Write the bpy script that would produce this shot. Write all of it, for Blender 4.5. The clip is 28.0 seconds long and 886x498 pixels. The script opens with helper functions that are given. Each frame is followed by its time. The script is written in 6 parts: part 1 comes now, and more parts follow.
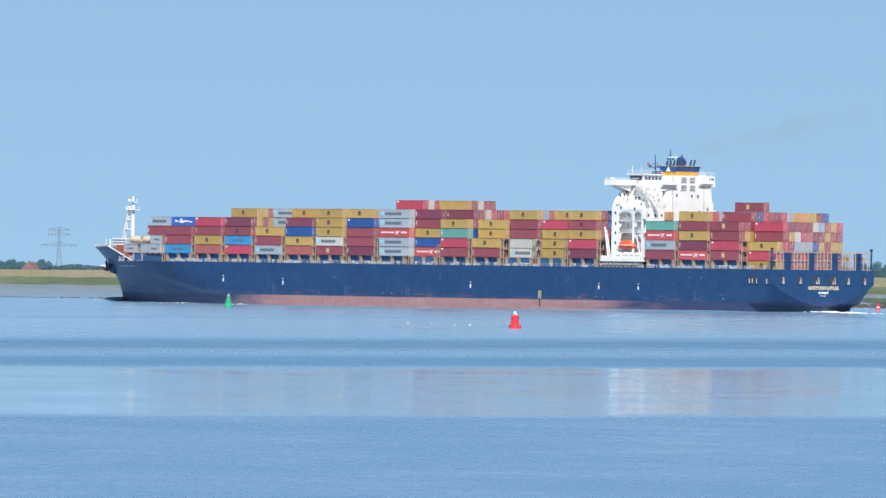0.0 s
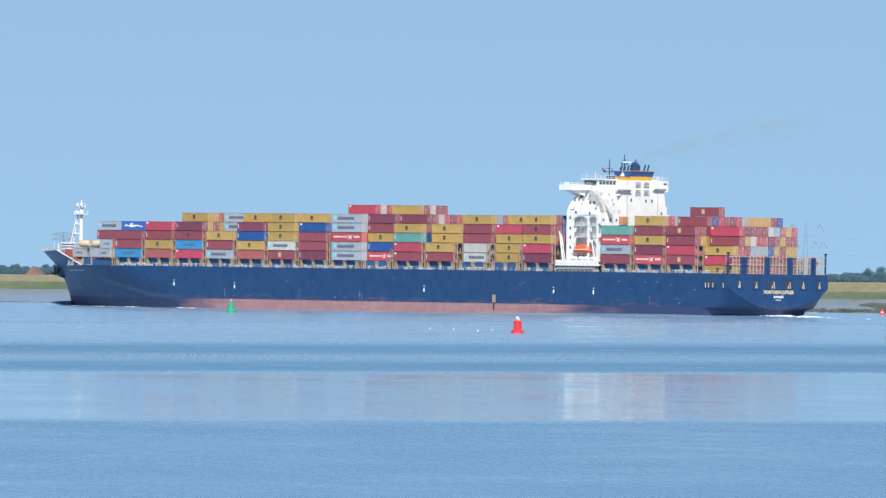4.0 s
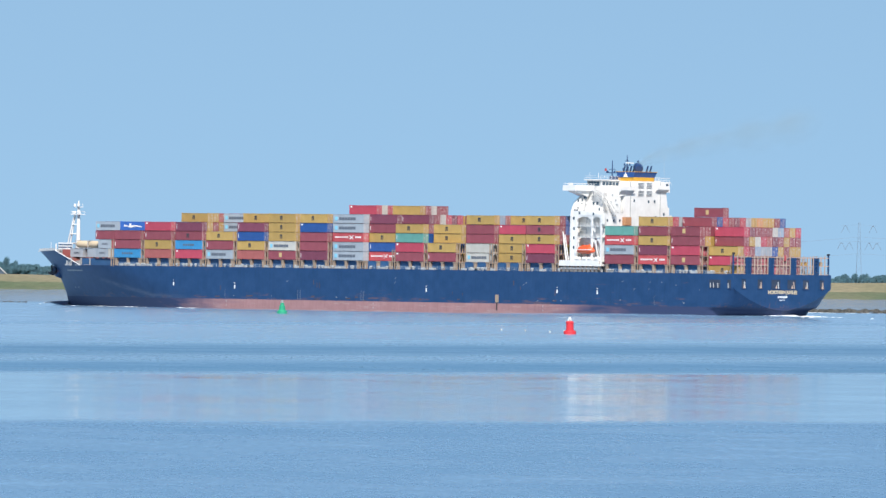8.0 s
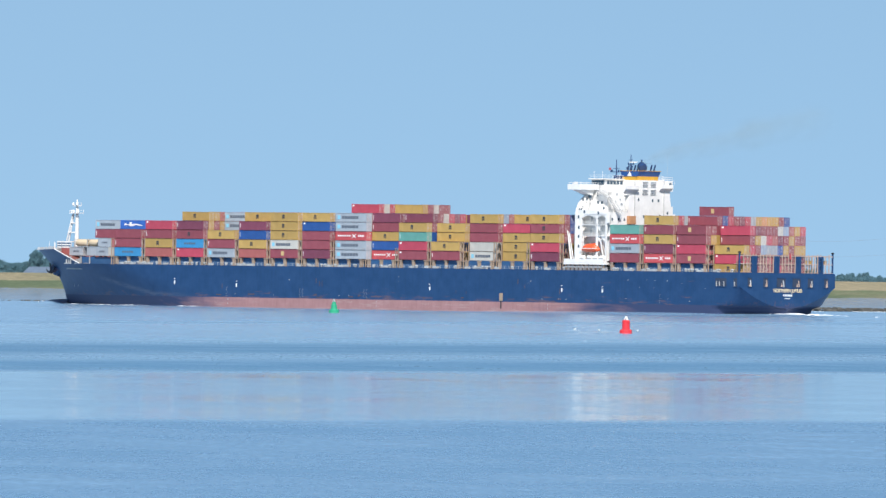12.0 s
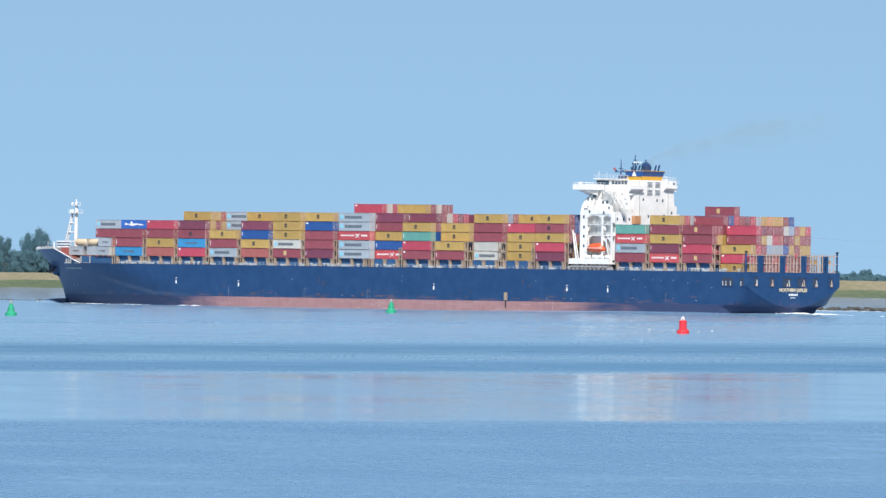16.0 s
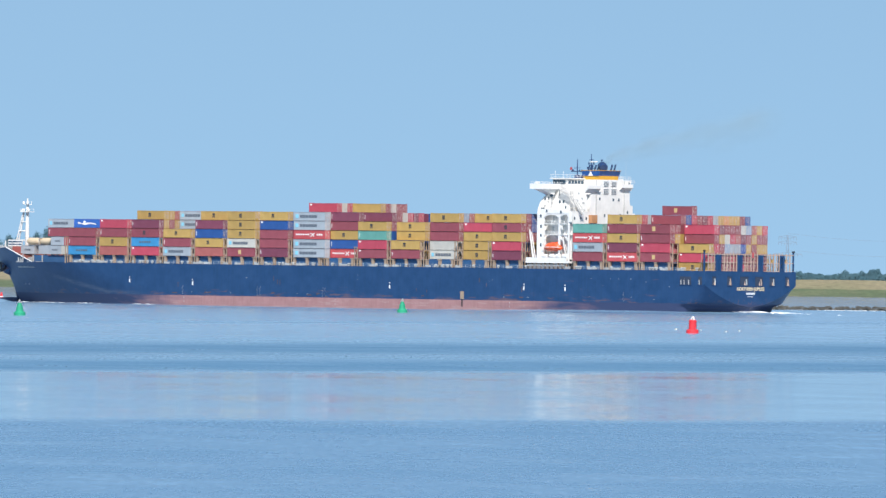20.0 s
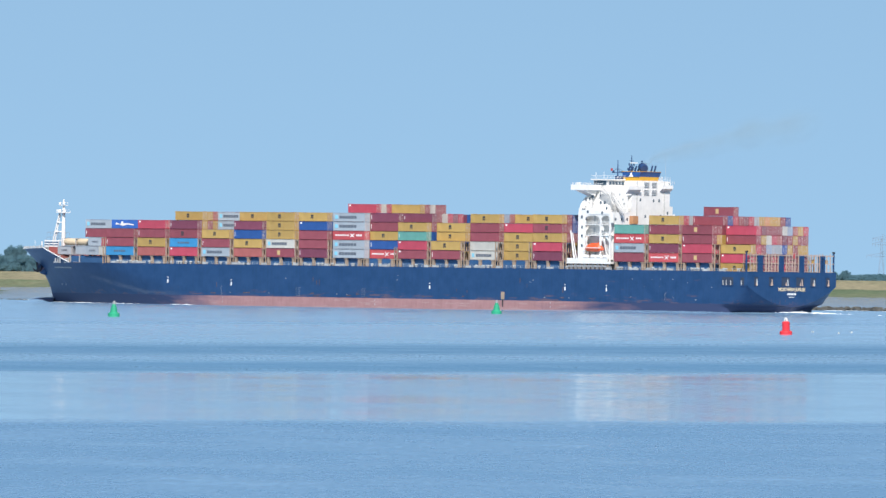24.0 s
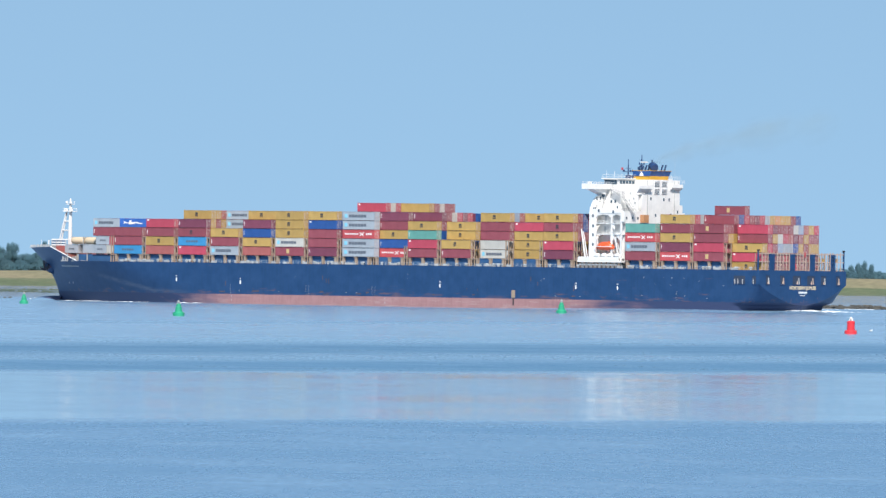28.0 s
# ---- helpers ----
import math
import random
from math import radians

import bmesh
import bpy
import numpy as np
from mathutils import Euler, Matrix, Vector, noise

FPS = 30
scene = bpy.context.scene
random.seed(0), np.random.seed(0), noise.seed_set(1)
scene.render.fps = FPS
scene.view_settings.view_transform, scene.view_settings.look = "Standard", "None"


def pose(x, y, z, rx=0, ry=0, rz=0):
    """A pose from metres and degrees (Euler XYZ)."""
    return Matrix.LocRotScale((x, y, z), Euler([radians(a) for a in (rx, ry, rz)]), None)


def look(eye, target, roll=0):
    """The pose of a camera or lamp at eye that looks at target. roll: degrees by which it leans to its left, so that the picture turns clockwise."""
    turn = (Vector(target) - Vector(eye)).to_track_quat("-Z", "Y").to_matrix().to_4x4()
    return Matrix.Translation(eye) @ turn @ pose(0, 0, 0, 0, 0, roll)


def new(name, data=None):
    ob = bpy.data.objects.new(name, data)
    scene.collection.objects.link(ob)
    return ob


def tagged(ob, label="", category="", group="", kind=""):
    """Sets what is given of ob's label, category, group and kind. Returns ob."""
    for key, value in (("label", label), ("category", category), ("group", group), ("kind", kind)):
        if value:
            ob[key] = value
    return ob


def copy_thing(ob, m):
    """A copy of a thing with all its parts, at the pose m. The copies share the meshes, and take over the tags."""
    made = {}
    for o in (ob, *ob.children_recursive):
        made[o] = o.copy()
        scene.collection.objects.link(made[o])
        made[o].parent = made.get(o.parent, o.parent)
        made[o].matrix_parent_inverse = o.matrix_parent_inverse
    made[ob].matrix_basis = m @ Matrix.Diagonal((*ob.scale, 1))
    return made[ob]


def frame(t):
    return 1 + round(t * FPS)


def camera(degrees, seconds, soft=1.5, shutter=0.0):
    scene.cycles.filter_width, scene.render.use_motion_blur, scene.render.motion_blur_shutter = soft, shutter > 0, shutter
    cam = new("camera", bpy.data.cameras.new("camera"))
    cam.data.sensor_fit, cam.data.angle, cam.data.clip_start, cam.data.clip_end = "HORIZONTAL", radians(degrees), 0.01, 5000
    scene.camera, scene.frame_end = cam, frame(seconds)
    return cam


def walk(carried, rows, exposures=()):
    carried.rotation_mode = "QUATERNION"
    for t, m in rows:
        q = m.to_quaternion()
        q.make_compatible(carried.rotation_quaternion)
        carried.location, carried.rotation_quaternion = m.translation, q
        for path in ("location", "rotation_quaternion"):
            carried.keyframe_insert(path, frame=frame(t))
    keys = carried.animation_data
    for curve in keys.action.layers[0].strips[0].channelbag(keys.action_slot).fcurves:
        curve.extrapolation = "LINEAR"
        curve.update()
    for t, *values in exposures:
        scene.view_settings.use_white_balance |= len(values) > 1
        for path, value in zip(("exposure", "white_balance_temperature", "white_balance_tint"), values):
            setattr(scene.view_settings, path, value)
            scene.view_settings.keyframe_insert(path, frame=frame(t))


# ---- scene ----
# ---------- camera ----------
cam = camera(4.984, 28.0, 1.45)
EYE = Vector((0.0, 0.0, 11.0))
# seconds, pan to the right, lift, lean (degrees)
PATH = [
    (0, 1.0658, 0.1295, 0.828), (0.5, 1.0539, 0.1413, 0.827), (1, 1.0664, 0.1465, 0.827), (1.5, 1.0779, 0.1503, 0.827),
    (2, 1.0826, 0.1553, 0.831), (2.5, 1.0840, 0.1554, 0.829), (3, 1.0856, 0.1576, 0.827), (3.5, 1.0608, 0.1572, 0.829),
    (5.5, 0.9440, 0.1564, 0.827), (6, 0.8318, 0.1555, 0.828), (6.5, 0.7645, 0.1541, 0.827), (7, 0.7620, 0.1531, 0.826),
    (7.5, 0.7664, 0.1554, 0.826), (8, 0.7419, 0.1576, 0.827), (8.5, 0.7218, 0.1537, 0.826), (9, 0.5836, 0.1545, 0.825),
    (9.5, 0.5668, 0.1525, 0.826), (10, 0.5730, 0.1517, 0.825), (10.5, 0.5753, 0.1521, 0.825), (11, 0.5603, 0.1525, 0.827),
    (11.5, 0.4573, 0.1500, 0.826), (12, 0.4314, 0.1487, 0.824), (12.5, 0.4332, 0.1502, 0.825), (14.5, 0.4389, 0.1506, 0.825),
    (15, 0.4394, 0.1499, 0.824), (15.5, 0.4199, 0.1517, 0.825), (16, 0.1154, 0.1455, 0.824), (16.5, 0.0096, 0.1387, 0.825),
    (17, 0.0005, 0.1401, 0.823), (17.5, 0.0230, 0.1419, 0.825), (18, 0.0396, 0.1423, 0.825), (18.5, 0.0506, 0.1420, 0.823),
    (19, 0.0594, 0.1420, 0.822), (19.5, 0.0669, 0.1411, 0.826), (20, 0.0664, 0.1427, 0.824), (20.5, 0.0712, 0.1439, 0.824),
    (21, 0.0692, 0.1444, 0.823), (21.5, 0.0702, 0.1440, 0.827), (23.5, -0.2219, 0.1425, 0.825), (24, -0.4624, 0.1424, 0.825),
    (24.5, -0.5524, 0.1421, 0.825), (25, -0.5522, 0.1376, 0.824), (25.5, -0.5674, 0.1352, 0.823), (26, -0.6897, 0.1376, 0.824),
    (26.5, -0.8438, 0.1352, 0.823), (27, -0.8415, 0.1313, 0.824), (27.5, -0.8317, 0.1329, 0.823), (28, -0.8278, 0.1335, 0.823),
]


def aim(pan, lift, lean):
    p = radians(pan)
    d = Vector((math.sin(p), math.cos(p), math.tan(radians(lift))))
    return look(EYE, EYE + d * 100, lean)


walk(cam, [(t, aim(a, b, c)) for t, a, b, c in PATH])

# ---------- the ship's course ----------
SHIP_X, SHIP_Y, COURSE, SPEED, TURN = -13.46, 3238.8, 0.76476, 6.0116, -0.0049555


def ship_pose(t):
    """Midship on the waterline; +x to the bow, +y to port."""
    dt = t - 17.0
    late = max(0.0, dt)
    a, mid = COURSE + TURN * dt + 3.5e-5 * late ** 2, COURSE + TURN * dt / 2
    return pose(SHIP_X - math.cos(mid) * SPEED * dt - .0033 * late ** 2, SHIP_Y + math.sin(mid) * SPEED * dt, 0, 0, 0, 180 - math.degrees(a))


TIMES = (0, 4, 8, 12, 16, 20, 24, 28)

# ---------- world and sun ----------
SUN_EL, SUN_AZ = radians(43), radians(179)     # azimuth clockwise from +y
world = bpy.data.worlds.new("sky")
scene.world = world
world.use_nodes = True
wn = world.node_tree.nodes
wl = world.node_tree.links
sky = wn.new("ShaderNodeTexSky")
sky.sky_type = 'NISHITA'
sky.sun_disc = False
sky.sun_elevation, sky.sun_rotation = SUN_EL, SUN_AZ
sky.air_density, sky.dust_density, sky.ozone_density = 1.0, 0.4, 1.5
# clear blue down to the horizon: the dome is let down by some degrees
where = wn.new("ShaderNodeTexCoord")
lower_dome = wn.new("ShaderNodeMapping")
lower_dome.inputs["Location"].default_value = (0, 0, 0.26)
wl.new(where.outputs["Generated"], lower_dome.inputs["Vector"])
wl.new(lower_dome.outputs[0], sky.inputs["Vector"])
bg = wn["Background"]
bg.inputs[1].default_value = 0.094
tint = wn.new("ShaderNodeMix")
tint.data_type, tint.blend_type = 'RGBA', 'MULTIPLY'
tint.inputs[0].default_value = 1.0
tint.inputs[7].default_value = (0.93, 0.985, 0.91, 1)
wl.new(sky.outputs[0], tint.inputs[6])
wl.new(tint.outputs[2], bg.inputs[0])
sun_data = bpy.data.lights.new("sun", 'SUN')
sun_data.energy, sun_data.angle, sun_data.color = 3.7, radians(0.6), (1.0, 0.955, 0.91)
sun = new("sun", sun_data)
to_sun = Vector((math.sin(SUN_AZ) * math.cos(SUN_EL), math.cos(SUN_AZ) * math.cos(SUN_EL), math.sin(SUN_EL)))
sun.matrix_world = look(to_sun * 400 + Vector((0, 1500, 0)), Vector((0, 1500, 0)))
scene.view_settings.exposure = 0.75

# ---------- materials ----------
def shader(name):
    m = bpy.data.materials.new(name)
    m.use_nodes = True
    nt = m.node_tree
    return m, nt, nt.nodes["Principled BSDF"]


def node(nt, kind, **inputs):
    n = nt.nodes.new(kind)
    for k, v in inputs.items():
        n.inputs[k.replace("_", " ")].default_value = v
    return n


def ramp(nt, stops):
    n = nt.nodes.new("ShaderNodeValToRGB")
    e = n.color_ramp.elements
    while len(e) < len(stops):
        e.new(0.5)
    for el, (p, c) in zip(e, stops):
        el.position = p
        el.color = (*c, 1) if len(c) == 3 else c
    return n


def mix(nt, mode, fac, a, b):
    n = nt.nodes.new("ShaderNodeMix")
    n.data_type, n.blend_type = 'RGBA', mode
    for sock, v in ((n.inputs[0], fac), (n.inputs[6], a), (n.inputs[7], b)):
        if hasattr(v, "is_output"):
            nt.links.new(v, sock)
        elif isinstance(v, (int, float)):
            sock.default_value = v
        else:
            sock.default_value = (*v, 1)
    return n.outputs[2]


def coords(nt, scale=(1, 1, 1)):
    tc = nt.nodes.new("ShaderNodeTexCoord")
    mp = nt.nodes.new("ShaderNodeMapping")
    mp.inputs["Scale"].default_value = scale
    nt.links.new(tc.outputs["Object"], mp.inputs["Vector"])
    return mp.outputs[0]


def noise_tex(nt, vec, scale, detail=4.0, rough=0.55):
    n = node(nt, "ShaderNodeTexNoise", Scale=scale, Detail=detail, Roughness=rough)
    nt.links.new(vec, n.inputs["Vector"])
    return n.outputs["Fac"]


def painted(name, color, rough=0.5, rust=0.3, streak=0.5, vary=0.12, metal=0.0):
    """Sun-worn paint on steel: broad fading, vertical runs and a little rust."""
    m, nt, b = shader(name)
    v = coords(nt)
    broad = noise_tex(nt, v, 0.35, 3)
    runs = noise_tex(nt, coords(nt, (1.6, 1.6, 0.12)), 1.0, 5)
    info = nt.nodes.new("ShaderNodeObjectInfo")
    dark = tuple(c * 0.90 for c in color)
    light = tuple(min(1, c * 1.06 + 0.006) for c in color)
    r1 = ramp(nt, [(0.3, dark), (0.7, light)])
    nt.links.new(broad, r1.inputs[0])
    r2 = ramp(nt, [(0.45, (1, 1, 1)), (0.85, (0.82, 0.79, 0.76))])
    nt.links.new(runs, r2.inputs[0])
    c = mix(nt, 'MULTIPLY', streak, r1.outputs[0], r2.outputs[0])
    r3 = ramp(nt, [(0.0, (1 - vary,) * 3), (1.0, (1 + vary,) * 3)])
    nt.links.new(info.outputs["Random"], r3.inputs[0])
    c = mix(nt, 'MULTIPLY', 1.0, c, r3.outputs[0])
    if rust:
        spots = noise_tex(nt, coords(nt, (1, 1, 0.5)), 1.3, 8, 0.7)
        r4 = ramp(nt, [(0.62, (0, 0, 0)), (0.74, (rust,) * 3)])
        nt.links.new(spots, r4.inputs[0])
        c = mix(nt, 'MIX', r4.outputs[0], c, (0.16, 0.07, 0.04))
    nt.links.new(c, b.inputs["Base Color"])
    b.inputs["Roughness"].default_value = rough
    b.inputs["Metallic"].default_value = metal
    bump = node(nt, "ShaderNodeBump", Strength=0.25, Distance=0.02)
    nt.links.new(noise_tex(nt, v, 6.0, 4), bump.inputs["Height"])
    nt.links.new(bump.outputs[0], b.inputs["Normal"])
    return m


COLORS = {
    "maroon": (0.235, 0.056, 0.074), "plum": (0.17, 0.043, 0.074), "red": (0.415, 0.056, 0.09), "scarlet": (0.44, 0.07, 0.078),
    "salmon": (0.34, 0.10, 0.09), "yellow": (0.405, 0.265, 0.082), "grey": (0.31, 0.35, 0.39), "white": (0.46, 0.45, 0.41),
    "blue": (0.02, 0.08, 0.27), "sky_blue": (0.04, 0.235, 0.46), "green": (0.11, 0.30, 0.26), "steel_blue": (0.24, 0.32, 0.42),
    "orange": (0.50, 0.25, 0.12), "royal_blue": (0.03, 0.12, 0.42),
}
BOX = {k: painted("container_paint_" + k, c, 0.5, 0.25, 0.5, 0.10) for k, c in COLORS.items()}
NAVY = painted("navy_hull_paint", (0.0125, 0.051, 0.137), 0.4, 0.10, 0.65, 0.0)
BOOT = painted("faded_red_antifouling", (0.33, 0.18, 0.18), 0.6, 0.5, 0.9, 0.0)
HOUSE = painted("white_ship_paint", (0.735, 0.725, 0.70), 0.4, 0.06, 0.25, 0.0)
TAN = painted("tan_deck_steel", (0.33, 0.245, 0.18), 0.6, 0.4, 0.5, 0.1)
DECK = painted("red_brown_deck_paint", (0.20, 0.06, 0.045), 0.6, 0.3, 0.4, 0.0)
COAM = painted("blue_coaming_paint", (0.026, 0.09, 0.21), 0.45, 0.2, 0.5, 0.05)
RODS = painted("worn_lock_rods", (0.40, 0.34, 0.33), 0.5, 0.3, 0.3, 0.2)
STEEL = painted("galvanised_steel", (0.42, 0.42, 0.42), 0.45, 0.3, 0.5, 0.1, 0.4)
FRAME = painted("pale_tan_lashing_steel", (0.40, 0.30, 0.25), 0.6, 0.4, 0.5, 0.1)
PORT = painted("painted_port_shade", (0.028, 0.042, 0.075), 0.6, 0.2, 0.3, 0.0)
PALE = painted("pale_grey_deck_paint", (0.42, 0.44, 0.45), 0.5, 0.25, 0.4, 0.1)
DARK = painted("dark_opening", (0.012, 0.014, 0.018), 0.7, 0.0, 0.0, 0.0)
MARK_W = painted("white_marking", (0.78, 0.78, 0.76), 0.5, 0.05, 0.2, 0.0)
MARK_D = painted("dark_marking", (0.035, 0.04, 0.05), 0.5, 0.0, 0.1, 0.0)
NAME = painted("cream_lettering", (0.60, 0.50, 0.33), 0.5, 0.05, 0.3, 0.0)
MARK_G = painted("grey_marking", (0.10, 0.12, 0.15), 0.5, 0.0, 0.1, 0.0)
FUNNEL_D = painted("dark_mast_paint", (0.012, 0.042, 0.125), 0.4, 0.05, 0.2, 0.0)
MARK_C = painted("light_blue_marking", (0.19, 0.48, 0.62), 0.5, 0.0, 0.1, 0.0)
MARK_Y = painted("pale_yellow_marking", (0.52, 0.38, 0.17), 0.5, 0.0, 0.1, 0.0)
FUNNEL_B = painted("blue_funnel_paint", (0.015, 0.075, 0.26), 0.4, 0.1, 0.3, 0.0)
FUNNEL_Y = painted("yellow_funnel_band", (0.62, 0.33, 0.03), 0.4, 0.1, 0.3, 0.0)
BOAT = painted("orange_lifeboat_plastic", (0.72, 0.10, 0.03), 0.35, 0.0, 0.2, 0.0)
BUOY_R = painted("red_buoy_paint", (0.66, 0.03, 0.04), 0.4, 0.05, 0.25, 0.0)
BUOY_G = painted("green_buoy_paint", (0.02, 0.30, 0.16), 0.4, 0.05, 0.25, 0.0)


def glass():
    m, nt, b = shader("tinted_window_glass")
    b.inputs["Base Color"].default_value = (0.05, 0.085, 0.12, 1)
    b.inputs["Roughness"].default_value = 0.05
    return m


GLASS = glass()

# scrapes along the quay side: bare and rusty patches low on the hull
def scraped(m, low, high, color, amount):
    nt = m.node_tree
    sh = nt.nodes["Principled BSDF"]
    src = sh.inputs["Base Color"].links[0].from_socket
    sp = nt.nodes.new("ShaderNodeSeparateXYZ")
    nt.links.new(coords(nt), sp.inputs[0])
    rise = node(nt, "ShaderNodeMapRange")
    rise.inputs["From Min"].default_value, rise.inputs["From Max"].default_value = low, high
    rise.inputs["To Min"].default_value, rise.inputs["To Max"].default_value = 0.0, 0.16
    nt.links.new(sp.outputs[2], rise.inputs["Value"])
    patch = noise_tex(nt, coords(nt, (0.11, 1, 0.8)), 1.0, 8, 0.7)
    take = node(nt, "ShaderNodeMath")
    take.operation = 'SUBTRACT'
    nt.links.new(patch, take.inputs[0])
    nt.links.new(rise.outputs[0], take.inputs[1])
    rr = ramp(nt, [(0.50, (0, 0, 0)), (0.60, (amount,) * 3)])
    nt.links.new(take.outputs[0], rr.inputs[0])
    nt.links.new(mix(nt, 'MIX', rr.outputs[0], src, color), sh.inputs["Base Color"])


NAVY.node_tree.nodes["Principled BSDF"].inputs["Specular IOR Level"].default_value = 0.36
scraped(NAVY, 3.0, 6.5, (0.13, 0.085, 0.10), 0.75)
scraped(BOOT, -1.0, 9.0, (0.40, 0.29, 0.28), 0.55)

def flare_sheen(m):
    """A long pale sheen along the bow flare, painted into the hull colour and falling aft."""
    nt = m.node_tree
    sh = nt.nodes["Principled BSDF"]
    src = sh.inputs["Base Color"].links[0].from_socket

    def calc(op, a, b):
        n = node(nt, "ShaderNodeMath")
        n.operation = op
        for k, v in enumerate((a, b)):
            if hasattr(v, "is_output"):
                nt.links.new(v, n.inputs[k])
            else:
                n.inputs[k].default_value = v
        return n.outputs[0]

    def between(v, a, b):
        n = node(nt, "ShaderNodeMapRange")
        n.interpolation_type = 'SMOOTHSTEP'
        n.inputs["From Min"].default_value, n.inputs["From Max"].default_value = a, b
        nt.links.new(v, n.inputs["Value"])
        return n.outputs[0]

    sp = nt.nodes.new("ShaderNodeSeparateXYZ")
    nt.links.new(coords(nt), sp.inputs[0])
    x, z = sp.outputs[0], sp.outputs[2]
    line = calc('ADD', calc('MULTIPLY', calc('MAXIMUM', calc('SUBTRACT', x, 86.0), 0.0), 0.17), 3.5)
    off = calc('ABSOLUTE', calc('SUBTRACT', z, line), 0.0)
    mask = calc('MULTIPLY', between(off, 1.25, 0.1), calc('MULTIPLY', between(x, 66, 84), between(x, 124, 108)))
    grain = noise_tex(nt, coords(nt, (0.16, 1, 1.4)), 1.0, 6, 0.65)
    mask = calc('MULTIPLY', mask, between(grain, 0.32, 0.62))
    nt.links.new(mix(nt, 'MIX', calc('MULTIPLY', mask, 0.6), src, (0.105, 0.135, 0.195)), sh.inputs["Base Color"])


flare_sheen(NAVY)

# the boot topping's red gives way to dark blue towards both ends
bnt = BOOT.node_tree
bshade = bnt.nodes["Principled BSDF"]
bcol = bshade.inputs["Base Color"].links[0].from_socket
bsep = bnt.nodes.new("ShaderNodeSeparateXYZ")
bnt.links.new(coords(bnt), bsep.inputs[0])
bjit = node(bnt, "ShaderNodeMath")
bjit.operation = 'MULTIPLY_ADD'
bjit.inputs[1].default_value = 60
bnt.links.new(noise_tex(bnt, coords(bnt, (0.06, 1, 0.5)), 1.0, 5), bjit.inputs[0])
bnt.links.new(bsep.outputs[0], bjit.inputs[2])
brng = node(bnt, "ShaderNodeMapRange")
brng.inputs["From Min"].default_value, brng.inputs["From Max"].default_value = 66, 102
bmid = node(bnt, "ShaderNodeMath")
bmid.operation = 'SUBTRACT'
bmid.inputs[1].default_value = 10
bnt.links.new(bjit.outputs[0], bmid.inputs[0])
babs = node(bnt, "ShaderNodeMath")
babs.operation = 'ABSOLUTE'
bnt.links.new(bmid.outputs[0], babs.inputs[0])
bnt.links.new(babs.outputs[0], brng.inputs["Value"])
bnt.links.new(mix(bnt, 'MIX', brng.outputs[0], bcol, (0.03, 0.046, 0.11)), bshade.inputs["Base Color"])



